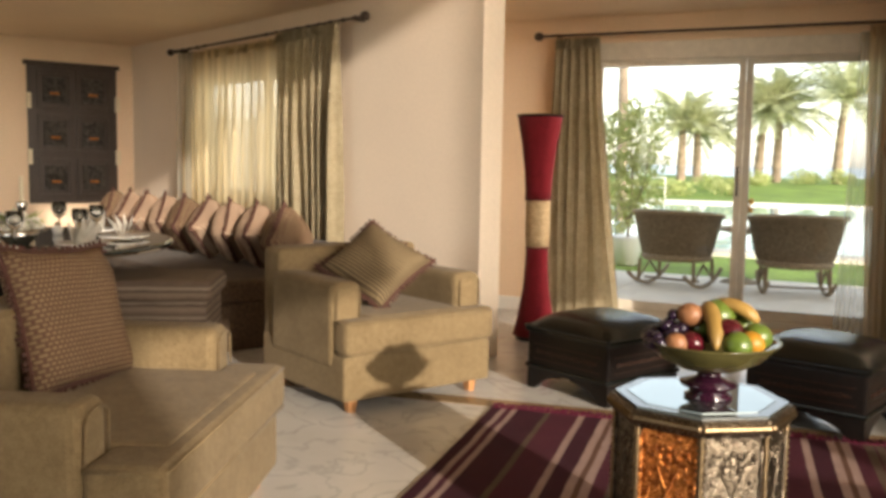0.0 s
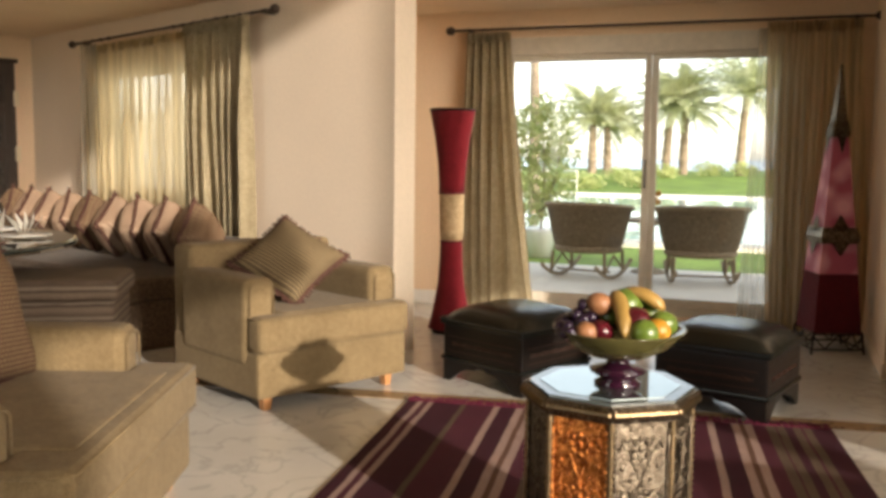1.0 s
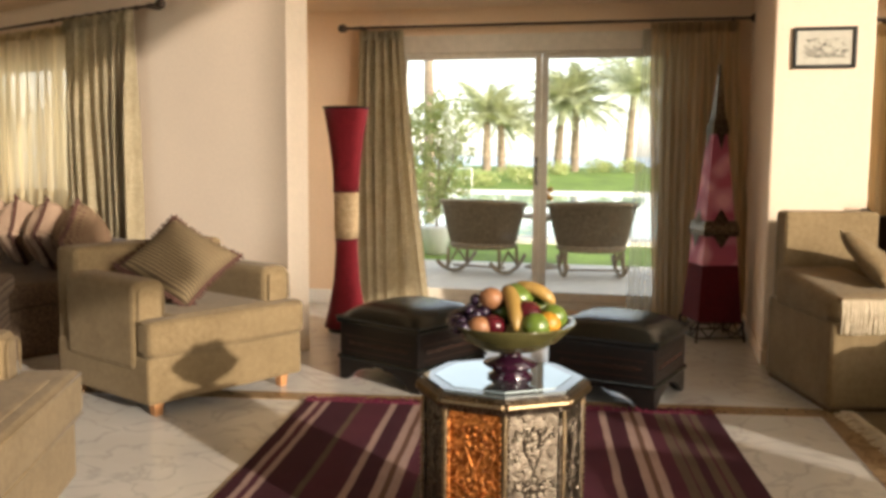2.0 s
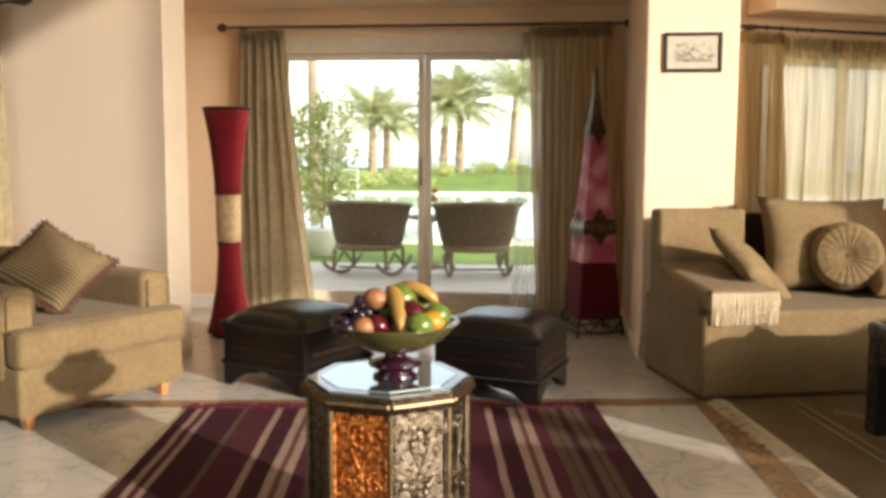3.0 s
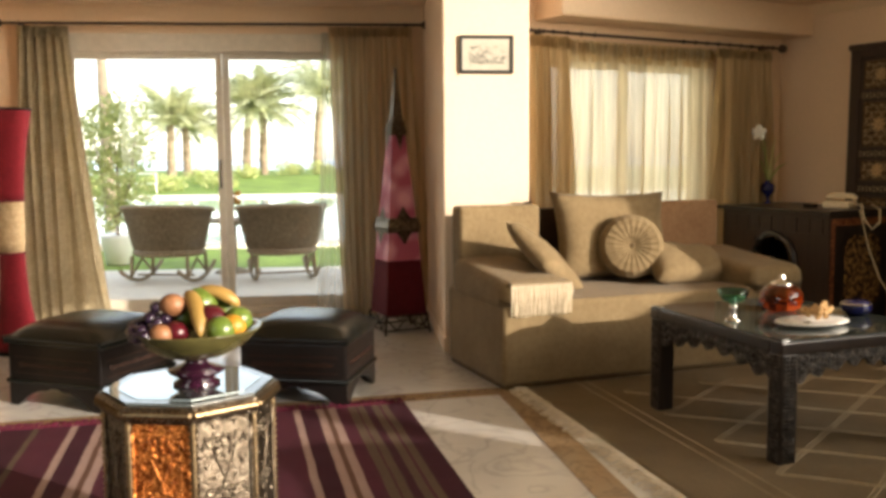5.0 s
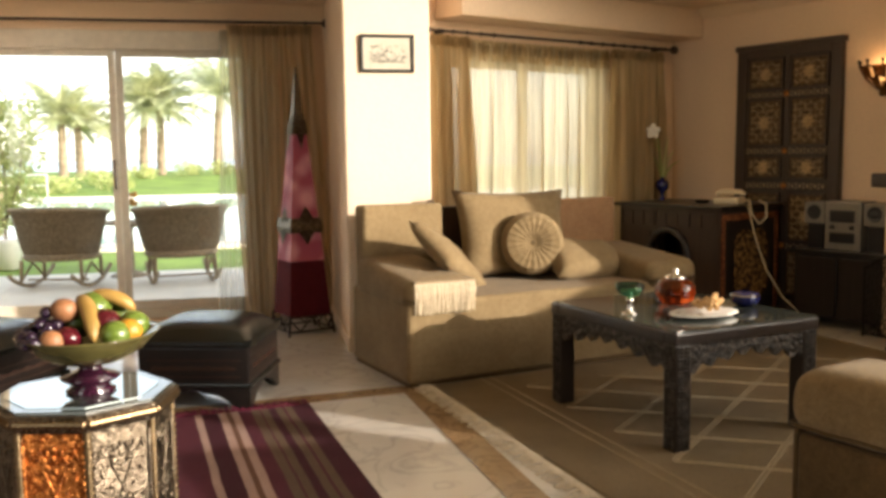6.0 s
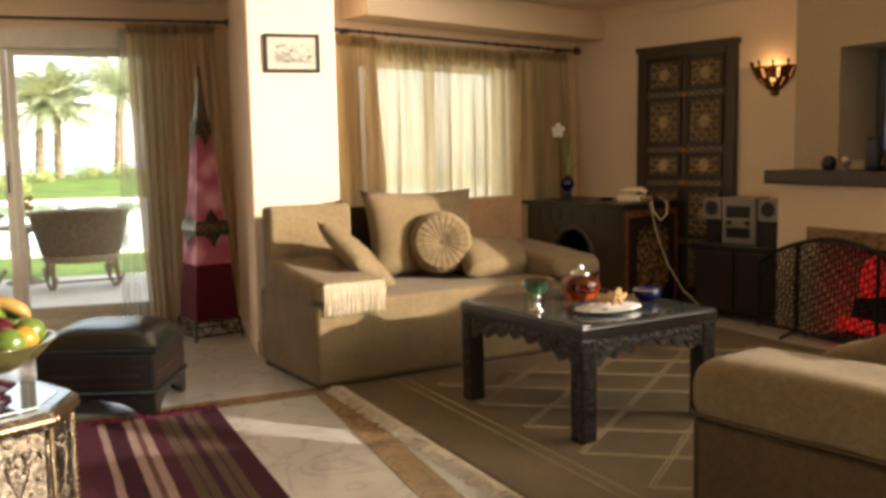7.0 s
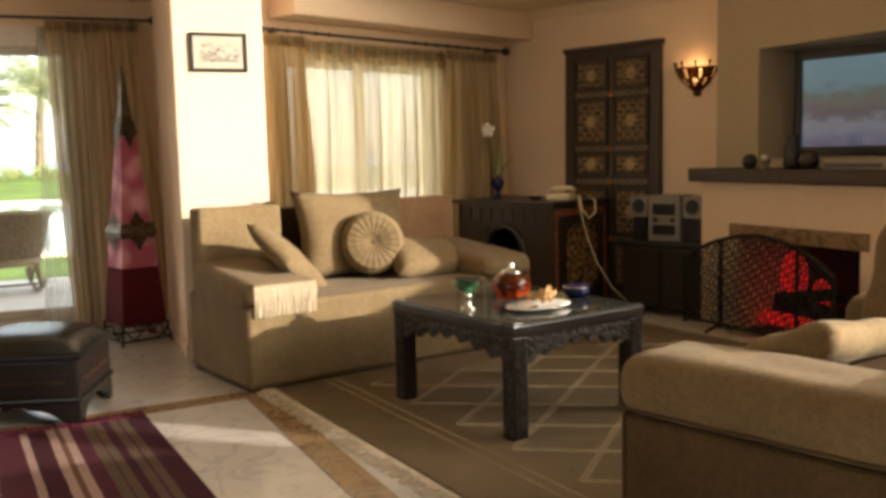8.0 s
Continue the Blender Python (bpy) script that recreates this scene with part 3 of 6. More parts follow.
part("firebox", join(join(box(0.34, 1.32, 0.44, 0.48, 0, 0.7), box(0.34, 1.32, 0.0, 0.45, 0.646, 0.68)), box(0.34, 1.32, 0.0, 0.45, -0.01, 0.012)), SOOT, fp, "sooty firebox")
lintel = box(0.30, 1.36, -0.012, 0.0, 0.60, 0.70, 0.004)
part("surround", lintel, BAND, fp, "brown stone band over the opening")
embers = bmesh.new()
rnd = random.Random(4)
for i in range(16):
    x = 0.42 + rnd.random() * 0.5
    ball(0.035 + 0.03 * rnd.random(), (x, 0.16 + 0.15 * rnd.random(), 0.05 + 0.05 * rnd.random()), (1.4, 1, 0.8), 8, embers)
part("embers", embers, FIRE, fp, "glowing red embers")
part("log", tube([(0.45, 0.28, 0.14), (0.8, 0.24, 0.17), (1.15, 0.27, 0.13)], 0.05), SOOT, fp, "charred log")
part("log", tube([(0.55, 0.16, 0.22), (0.85, 0.3, 0.27), (1.05, 0.33, 0.25)], 0.04), SOOT, fp, "charred log")
part("flame", join(ball(0.12, (0.56, 0.30, 0.34), (0.9, 0.5, 1.5)), ball(0.09, (0.76, 0.32, 0.24), (0.8, 0.5, 1.3))), FIRE, fp, "red glow of the fire")


def fire_screen():
    root = thing("fire_screen", F @ pose(0.0, -0.14, 0), "black iron fire screen with an arched top and pierced mesh", "fire screen")
    for k, (x0, x1, top0, top1, m) in enumerate([(0.0, 0.30, 0.46, 0.60, pose(0.05, -0.02, 0.0, 0, 0, 8)),
                                                  (0.0, 0.62, 0.60, 0.60, pose(0.36, 0.0, 0)),
                                                  (0.0, 0.30, 0.60, 0.46, pose(0.99, 0.0, 0, 0, 0, -8))]):
        f = part("leaf", bmesh.new(), IRON, root, m=m)
        n = 14
        arch = lambda s: top0 + (top1 - top0) * s + (0.05 if k == 1 else 0.015) * math.sin(math.pi * s)
        pts = [(x0 + (x1 - x0) * i / n, 0, arch(i / n)) for i in range(n + 1)]
        bm = tube(pts, 0.013)
        tube([(x0, 0, 0.03), (x0, 0, top0)], 0.010, into=bm)
        tube([(x1, 0, 0.03), (x1, 0, top1)], 0.010, into=bm)
        tube([(x0, 0, 0.05), (x1, 0, 0.05)], 0.010, into=bm)
        bm.to_mesh(f.data)
        bm.free()
        mesh = bmesh.new()
        rows = 20
        for j in range(rows):
            z = 0.07 + j * 0.029
            ln = []
            for i in range(25):
                s = i / 24
                if z < arch(s) - 0.01:
                    ln.append((x0 + (x1 - x0) * s, 0, z + 0.012 * math.sin(i * 1.9 + j * 2.1)))
            if len(ln) > 2:
                tube(ln, 0.0052, 4, mesh)
        cols = int((x1 - x0) / 0.03)
        for i in range(1, cols):
            s = i / cols
            tube([(x0 + (x1 - x0) * s + 0.010 * math.sin(q * 2.3 + i), 0, 0.05 + (arch(s) - 0.05) * q / 10) for q in range(11)], 0.0052, 4, mesh)
        part("mesh", mesh, IRON, f, "pierced iron scrollwork")
    for x in (0.36, 0.98):
        part("foot", tube([(x, 0.10, 0.012), (x, 0.0, 0.06), (x, -0.12, 0.012)], 0.011), IRON, root)


fire_screen()

# ---- television and mantel things ----
tv = thing("television", F @ pose(0.50, 0.33, 1.10, 0, 0, 12), "flat black television showing a dim blue landscape", "television")
part("bezel", join(join(join(box(0, 0.97, 0, 0.07, 0.02, 0.08, 0.008), box(0, 0.97, 0, 0.07, 0.62, 0.68, 0.008)), box(0, 0.05, 0, 0.07, 0.08, 0.62, 0.006)),
                   box(0.92, 0.97, 0, 0.07, 0.08, 0.62, 0.006)), BLACK, tv)
part("screen", box(0.05, 0.92, 0.02, 0.06, 0.08, 0.62), SCREEN, tv, "dim blue-grey picture")
part("stand", join(box(0.4, 0.75, -0.05, 0.12, -0.045, -0.03, 0.004), box(0.53, 0.62, 0.02, 0.06, -0.03, 0.03)), BLACK, tv)
part("speaker", box(0.0, 0.97, 0.0, 0.06, -0.03, 0.018, 0.006), PLASTIC, tv, "grey speaker bar")


def bottle(m, name, label, prof, mat, cap=None):
    root = thing(name, m, label, "ornament")
    part("body", lathe(prof, 16), mat, root, smooth=True)
    if cap:
        part("stopper", lathe([(0.012, prof[-1][1]), (0.016, prof[-1][1] + 0.01), (0.005, prof[-1][1] + 0.03)], 12), cap, root)
    return root


MZ = 1.052
bottle(F @ pose(0.42, 0.04, MZ), "small_jar", "small dark pottery jar on the mantel", [(0.03, 0), (0.045, 0.03), (0.04, 0.07), (0.02, 0.09)], BLACK)
bottle(F @ pose(0.78, 0.03, MZ), "dark_vase", "tall dark vase on the mantel", [(0.045, 0), (0.055, 0.02), (0.05, 0.12), (0.035, 0.17), (0.045, 0.2)], BLACK)
bottle(F @ pose(0.88, 0.05, MZ), "dark_vase", "squat dark vase on the mantel", [(0.04, 0), (0.06, 0.04), (0.05, 0.09), (0.03, 0.11)], DARKWOOD)
dvd = thing("media_box", F @ pose(1.25, 0.05, MZ), "flat grey media player on the mantel", "media player")
part("case", box(-0.2, 0.25, -0.08, 0.18, 0, 0.05, 0.005), PLASTIC, dvd)
part("front", box(-0.18, 0.2, -0.084, -0.079, 0.012, 0.035), BLACK, dvd)
cup = thing("candle_holder", F @ pose(0.60, -0.01, MZ), "small grey metal candle holder", "candle holder")
part("cup", lathe([(0.03, 0), (0.03, 0.01), (0.012, 0.02), (0.035, 0.045), (0.035, 0.06)], 14), PLASTIC, cup)
part("candle", lathe([(0.02, 0.05), (0.02, 0.085)], 10), CREAM, cup)


# ---- upholstered chairs ----
def armchair(m, label, w=0.92, d=0.86, back=0.74, arm=0.625, setback=0.11):
    """Front towards -y, standing on wooden feet."""
    root = thing("armchair", m, label, "armchair", "pair of armchairs")
    h, a = w / 2, 0.17
    part("base", box(-h + 0.01, h - 0.01, -d / 2 + 0.02, d / 2 - 0.02, 0.065, 0.285, 0.02), LINEN, root)
    seat = box(-h + 0.005, h - 0.005, -d / 2 - 0.01, -d / 2 + setback + 0.01, 0.285, 0.452, 0.042, 4)
    box(-h + a, h - a, -d / 2 + 0.04, d / 2 - 0.2, 0.285, 0.458, 0.03, 3, into=seat)
    part("seat_cushion", seat, LINEN, root, "tan seat cushion with piped edges")
    for s in (-1, 1):
        x0, x1 = sorted((s * h, s * (h - a)))
        part("arm", box(x0, x1, -d / 2 + setback, d / 2 - 0.12, 0.20, arm, 0.055, 5), LINEN, root)
    part("backrest", box(-h + 0.02, h - 0.02, d / 2 - 0.2, d / 2, 0.065, back, 0.045, 3), LINEN, root)
    y0, y1 = -d / 2 - 0.006, -d / 2 + setback
    for z in (0.438, 0.298):
        line = [(-h + 0.012, y1, z), (-h + 0.012, y0 + 0.04, z), (-h + 0.035, y0, z), (h - 0.035, y0, z), (h - 0.012, y0 + 0.04, z), (h - 0.012, y1, z)]
        part("piping", tube(line, 0.006, 6), LINEN, root, "raised seam piping", smooth=True)
    for q in (-1, 1):
        x = q * (h - a / 2)
        welt = [(x + (a / 2 - 0.02) * math.cos(u), y1 - 0.004, arm - 0.022 - (a / 2 - 0.02) * (1 - math.sin(u)) * 0.5) for u in [math.pi * k / 12 for k in range(13)]]
        part("arm_welt", tube([(welt[0][0], y1 - 0.004, 0.45), *welt, (welt[-1][0], y1 - 0.004, 0.45)], 0.004, 6), LINEN, root, smooth=True)
    for sx in (-1, 1):
        for sy in (-1, 1):
            part("leg", lathe([(0.026, 0.0), (0.036, 0.066)], sides=4, m=pose(sx * (h - 0.09), sy * (d / 2 - 0.09), 0, 0, 0, 45)), OAK, root, "tapered honey wood foot")
    return root


CH1 = pose(-2.32, 4.31, 0, 0, 0, 63.4)
CH2 = pose(-2.10, 2.183, 0, 0, 0, 111.0)
armchair(CH1, "tan fabric armchair on wooden feet beside the wall")
armchair(CH2, "tan fabric armchair on wooden feet beside the round table", 1.20, arm=0.60, setback=0.20)


def cushion(m, label, w, h, d, mat, edge=None, seed=0, name="cushion", group=""):
    root = thing(name, m, label, "cushion", group)
    part("cover", pillow(w, h, d, seed=seed), mat, root, smooth=True)
    if edge:
        bm = bmesh.new()
        rnd = random.Random(seed)
        for s in (-1, 1):
            pts = [(s * (w / 2 * (1 - 0.1 * (1 - t * t))), 0, t * h / 2) for t in [k / 10 - 1 for k in range(21)]]
            tube(pts, 0.010, 6, bm)
            for p in pts[::1]:
                tube([p, (p[0] + s * 0.025, (rnd.random() - 0.5) * 0.02, p[2] + (rnd.random() - 0.5) * 0.02)], 0.006, 4, bm)
            pts = [(t * w / 2, 0, s * (h / 2 * (1 - 0.1 * (1 - t * t)))) for t in [k / 10 - 1 for k in range(21)]]
            tube(pts, 0.010, 6, bm)
            for p in pts[::1]:
                tube([p, (p[0] + (rnd.random() - 0.5) * 0.02, (rnd.random() - 0.5) * 0.02, p[2] + s * 0.02)], 0.006, 4, bm)
        part("fringe", bm, edge, root, "dark fringed edge")
    return root


cushion(CH1 @ pose(0.0, 0.0, 0.655, 0, 0, -34) @ pose(0, 0, 0, -46, 0, 0) @ pose(0, 0, 0, 0, 40, 0), "olive-brown striped cushion with dark fringe stood on its corner", 0.43, 0.43, 0.15, STRIPE, TRIM, 1)
cushion(pose(-2.34, 2.297, 0.675, 0, 0, 101) @ pose(0, 0, 0, -18, 4, 0), "checked tan cushion with dark fringe leaning on the chair back", 0.52, 0.48, 0.16, CHECK, TRIM, 2)

# ---- rugs ----
rug = thing("kilim_rug", pose(0.33, 4.46, 0.001, 0, 0, 7.6), "aubergine striped kilim rug with pink bands and fringe", "rug")
W = 1.95
bm = bmesh.new()
nx, ny = 40, 60
g = [[bm.verts.new((-W * i / nx, -3.1 * j / ny, 0.009 + 0.003 * noise.noise(Vector((i * 0.5, j * 0.35, 3))))) for i in range(nx + 1)] for j in range(ny + 1)]
for j in range(ny):
    for i in range(nx):
        bm.faces.new((g[j][i], g[j + 1][i], g[j + 1][i + 1], g[j][i + 1]))
bmesh.ops.recalc_face_normals(bm, faces=bm.faces[:])
bmesh.ops.solidify(bm, geom=bm.faces[:], thickness=0.006)
part("weave", bm, RUG_A, rug, "flat-woven striped wool")
fringe = bmesh.new()
rnd = random.Random(8)
for i in range(150):
    x = -W * (i + 0.5) / 150
    tube([(x, -0.005, 0.012), (x + rnd.uniform(-0.015, 0.015), 0.035, 0.014 + rnd.random() * 0.008), (x + rnd.uniform(-0.02, 0.02), 0.06 + rnd.random() * 0.05, 0.006)], 0.0065, 4, fringe, 0.003)
part("fringe", fringe, fabric("plum_fringe", (0.12, 0.012, 0.035), 100), rug, "tangled plum fringe")

rug2 = thing("beige_rug", pose(0.97, 4.62, 0.001, 0, 0, 9.5), "beige flat-woven rug with fringe and faint diamonds", "rug")
bm = bmesh.new()
nx, ny = 70, 80


def weave_z(x, y):
    crease = math.exp(-((y + 1.55 + 0.22 * (x - 1.2)) / 0.035) ** 2) + 0.8 * math.exp(-((y + 1.72 + 0.30 * (x - 1.2)) / 0.03) ** 2) + 0.6 * math.exp(-((y + 1.38 + 0.12 * x) / 0.04) ** 2)
    return 0.009 + 0.007 * crease * math.exp(-((x - 0.9) / 0.55) ** 2) + 0.0015 * noise.noise(Vector((x * 6, y * 6, 1)))


g = [[bm.verts.new((2.75 * i / nx, 0.25 - 3.15 * j / ny, weave_z(2.75 * i / nx, 0.25 - 3.15 * j / ny))) for i in range(nx + 1)] for j in range(ny + 1)]
for j in range(ny):
    for i in range(nx):
        bm.faces.new((g[j][i], g[j + 1][i], g[j + 1][i + 1], g[j][i + 1]))
bmesh.ops.solidify(bm, geom=bm.faces[:], thickness=0.006)
part("weave", bm, RUG_B, rug2, "beige flat weave", smooth=True)
lines = bmesh.new()
for k in range(-6, 10):
    for s in (1, -1):
        p0, p1 = Vector((0.45, -2.3 + k * 0.42, 0)), Vector((2.5, -2.3 + k * 0.42 + s * 1.57, 0))
        for off in (0.0, 0.022):
            pts = [p0.lerp(p1, q / 40) + Vector((0, off, 0)) for q in range(41)]
            pts = [Vector((p.x, p.y, weave_z(p.x, p.y) + 0.001)) for p in pts if -2.6 < p.y < -0.1]
            if len(pts) > 1:
                tube(pts, 0.0035, 4, lines)
for x in (0.30, 0.36):
    tube([(x, y, weave_z(x, y) + 0.001) for y in [0.2 - 0.06 * q for q in range(51)]], 0.004, 4, lines)
part("pattern", lines, fabric("pale_yarn", (0.42, 0.35, 0.24)), rug2, "pale raised diamond lines")
fr2 = bmesh.new()
for i in range(220):
    y = 0.2 - 3.05 * (i + 0.5) / 220
    tube([(0.005, y, 0.010), (-0.04, y + rnd.uniform(-0.012, 0.012), 0.011 + rnd.random() * 0.008), (-0.07 - rnd.random() * 0.03, y + rnd.uniform(-0.02, 0.02), 0.005)], 0.0045, 4, fr2, 0.003)
part("fringe", fr2, fabric("cream_fringe", (0.62, 0.54, 0.42)), rug2, "knotted cream fringe")


# ---- ottomans ----
def ottoman(m, label, w=0.54, d=0.54):
    root = thing("ottoman", m, label, "ottoman", "pair of ottomans")
    h, k = w / 2, d / 2
    part("body", box(-h, h, -k, k, 0.115, 0.31, 0.012), LEATHER_WORN, root, "tooled black leather sides")
    part("rim", box(-h - 0.015, h + 0.015, -k - 0.015, k + 0.015, 0.305, 0.338, 0.010), LEATHER, root)
    part("lower_rim", box(-h - 0.01, h + 0.01, -k - 0.01, k + 0.01, 0.112, 0.135, 0.008), LEATHER, root)
    bm = bmesh.new()
    n = 16
    gr = [[None] * (n + 1) for _ in range(n + 1)]
    for i in range(n + 1):
        for j in range(n + 1):
            a, b = 2 * i / n - 1, 2 * j / n - 1
            t = ((1 - a ** 4) * (1 - b ** 4)) ** 0.6
            gr[i][j] = bm.verts.new((a * h, b * k, 0.336 + 0.085 * t + 0.004 * noise.noise(Vector((a * 4, b * 4, 1)))))
    for i in range(n):
        for j in range(n):
            bm.faces.new((gr[i][j], gr[i + 1][j], gr[i + 1][j + 1], gr[i][j + 1]))
    part("seat", bm, LEATHER, root, "puffed glossy black leather seat", smooth=True)
    # bracket feet: each side board is cut away in an ogee arch between its two feet
    for q in range(4):
        wide, off = (w, k) if q % 2 == 0 else (d, h)
        bm = bmesh.new()
        cut = []
        for i in range(25):
            u = abs(i / 12 - 1)
            cut.append(0.0 if u > 0.80 else 0.085 - 0.085 * (u / 0.80) ** 3 + (0.012 if u < 0.12 else 0))
        for y in (0.0, 0.022):
            lo = [bm.verts.new(((i / 12 - 1) * wide / 2 * 0.995, y, cut[i])) for i in range(25)]
            hi = [bm.verts.new(((i / 12 - 1) * wide / 2 * 0.995, y, 0.125)) for i in range(25)]
            for i in range(24):
                bm.faces.new((lo[i], lo[i + 1], hi[i + 1], hi[i]) if y == 0 else (lo[i + 1], lo[i], hi[i], hi[i + 1]))
            if y == 0:
                first = lo
        for i in range(24):
            bm.faces.new((first[i + 1], first[i], lo[i], lo[i + 1]))
        turn = pose(0, 0, 0, 0, 0, 90 * q)
        part("foot_board", bm, LEATHER_WORN, root, "bracket foot board cut in an arch", turn @ pose(0, -off, 0))
        s_ = tube([(-wide * 0.38 + i * wide * 0.76 / 40, -off - 0.001, 0.205 + 0.011 * math.sin(i * 1.1) * math.sin(i * 0.37 + 1)) for i in range(41)], 0.0045, 6)
        tube([(-wide * 0.38 + i * wide * 0.76 / 40, -off - 0.001, 0.205 - 0.011 * math.sin(i * 1.1) * math.sin(i * 0.37 + 1)) for i in range(41)], 0.0035, 6, s_)
        for z in (0.165, 0.245):
            tube([(-wide * 0.42, -off - 0.001, z), (wide * 0.42, -off - 0.001, z)], 0.003, 5, s_)
        part("ornament", s_, COPPER, root, "tooled coppery scroll", turn)
        part("welt", tube([(-wide / 2 - 0.012, -off - 0.014, 0.338), (wide / 2 + 0.012, -off - 0.014, 0.338)], 0.007, 6), LEATHER, root, "rolled leather edge", turn)
    return root


ottoman(pose(-1.235, 4.85, 0, 0, 0, -26), "black leather ottoman with tooled sides and short legs", 0.56, 0.56)
ottoman(pose(-0.135, 4.76, 0, 0, 0, -16), "black leather ottoman with puffed seat beside the striped rug")

# ---- octagonal brass table ----
OCT = pose(-0.375, 2.69, 0.012, 0, 0, -79)
OR, OH = 0.241, 0.553
octo = thing("octagonal_table", OCT, "octagonal side table of chased brass with a dark glass top", "side table")
part("core", lathe([(OR - 0.035, 0.0), (OR - 0.035, OH - 0.03)], sides=8), EBONY, octo)
for i in range(8):
    a0, a1 = 2 * math.pi * i / 8, 2 * math.pi * (i + 1) / 8
    p0, p1 = Vector((math.cos(a0), math.sin(a0), 0)) * (OR - 0.012), Vector((math.cos(a1), math.sin(a1), 0)) * (OR - 0.012)
    mid, ang, ln = (p0 + p1) / 2, math.degrees(math.atan2((p1 - p0).y, (p1 - p0).x)), (p1 - p0).length
    M = pose(mid.x, mid.y, 0, 0, 0, ang)
    bm = box(-ln / 2 + 0.012, ln / 2 - 0.012, 0.0, 0.022, 0.02, OH - 0.045, 0.004)
    pan = part("panel", bm, BRASS if i in (7, 4) else SILVER, octo, "chased metal panel", M)
    deco = bmesh.new()
    rr = random.Random(i)
    for z in (0.43, 0.29, 0.15):
        ball(0.011, (0, -0.001, z), (1, 0.5, 1), 8, deco)
        for q in range(8):
            u = q * math.pi / 4
            ball(0.010, (0.026 * math.cos(u), -0.001, z + 0.026 * math.sin(u)), (1, 0.4, 1), 8, deco)
        for s in (-1, 1):
            tube([(s * (0.046 + 0.016 * math.cos(w)) * (1 - 0.02 * w), -0.001, z + 0.018 * math.sin(w) + 0.004 * w) for w in [0.5 * k for k in range(14)]], 0.0034, 5, deco)
            ball(0.007, (s * 0.052, -0.001, z - 0.05), (1, 0.6, 1), 8, deco)
            ball(0.005, (s * 0.03, -0.001, z + 0.055), (1, 0.6, 1), 8, deco)
    for s in (-1, 1):
        tube([(s * 0.076, -0.002, z) for z in [0.04 + 0.04 * q for q in range(12)]], 0.005, 6, deco)
        tube([(s * (0.012 + 0.022 * math.sin(q * 0.55)), -0.001, 0.06 + 0.027 * q) for q in range(16)], 0.003, 5, deco)
    part("boss", deco, BRASS if i in (7, 4) else SILVER, pan, "hammered bosses and scrolls", smooth=True)
    rope = lathe([(0.007 + 0.006 * (q % 2), 0.02 + q * (OH - 0.06) / 56) for q in range(57)], 8)
    part("corner_bead", rope, ROPE, octo, "twisted brass corner bead", pose(p0.x, p0.y, 0), smooth=True)
    e0, e1 = p0 * 1.065, p1 * 1.065
    rope = lathe([(0.009 + 0.006 * (q % 2), (e1 - e0).length * q / 26) for q in range(27)], 8)
    part("rim_bead", rope, ROPE, octo, "twisted brass rim", pose(e0.x, e0.y, OH - 0.026, 0, 0, ang) @ pose(0, 0, 0, 0, 90, 0), smooth=True)
part("rim", lathe([(OR + 0.000, OH - 0.05), (OR + 0.004, OH - 0.04), (OR + 0.010, OH - 0.012), (OR + 0.003, OH - 0.004)], sides=8), SILVER, octo)
part("glass_top", lathe([(OR - 0.008, OH - 0.006), (OR - 0.008, OH + 0.004)], sides=8), MIRROR_TOP, octo, "dark glass border")
part("mirror", lathe([(OR - 0.042, OH + 0.002), (OR - 0.042, OH + 0.006)], sides=8), MIRRORED, octo, "mirrored glass top")
TOPZ = 0.012 + OH + 0.004

BM = pose(-0.352, 2.675, TOPZ) @ Matrix.Diagonal((1.0, 1.0, 0.84, 1))
bowl = thing("fruit_bowl", BM, "olive glass fruit bowl on a purple glass foot", "bowl")
part("foot", lathe([(0.062, 0), (0.066, 0.010), (0.046, 0.026), (0.074, 0.044), (0.080, 0.052), (0.034, 0.072), (0.028, 0.09), (0.045, 0.105)], 28), PURPLE_GLASS, bowl, "purple glass foot", smooth=True)
prof = [(0.035, 0.092), (0.085, 0.104), (0.14, 0.138), (0.182, 0.190), (0.186, 0.197), (0.176, 0.193), (0.13, 0.152), (0.08, 0.128), (0.02, 0.115)]
part("dish", lathe(prof, 36), OLIVE_GLASS, bowl, "shallow olive glass dish", smooth=True)


def fruit(name, x, y, z, r, mat, label, s=(1, 1, 0.93)):
    ob = part(name, ball(r, (0, 0, 0), s, 18), mat, None, label, BM @ pose(x, y, z, 12 * x * 50, 20, 40 * x), smooth=True)
    tagged(ob, label, "fruit", "fruit in the bowl")
    return ob


fruit("red_apple", 0.055, -0.06, 0.235, 0.042, APPLE_RED, "dark red apple in the bowl")
fruit("red_apple", -0.035, -0.085, 0.195, 0.038, APPLE_RED, "dark red apple low in the bowl")
fruit("green_apple", 0.085, -0.10, 0.205, 0.040, APPLE_GREEN, "green apple in the bowl")
fruit("green_apple", 0.125, -0.035, 0.225, 0.040, APPLE_GREEN, "green apple at the bowl's rim")
fruit("green_apple", 0.015, 0.03, 0.275, 0.048, APPLE_GREEN, "large green apple on top of the fruit")
fruit("orange", 0.115, -0.075, 0.21, 0.036, ORANGE_SKIN, "orange in the bowl")
fruit("peach", -0.05, -0.035, 0.275, 0.038, PEACH_SKIN, "ripe peach on top of the grapes")
fruit("peach", -0.07, -0.11, 0.195, 0.032, PEACH_SKIN, "small peach in the bowl")
fruit("green_apple", 0.07, 0.07, 0.235, 0.045, APPLE_GREEN, "green apple at the back of the bowl")
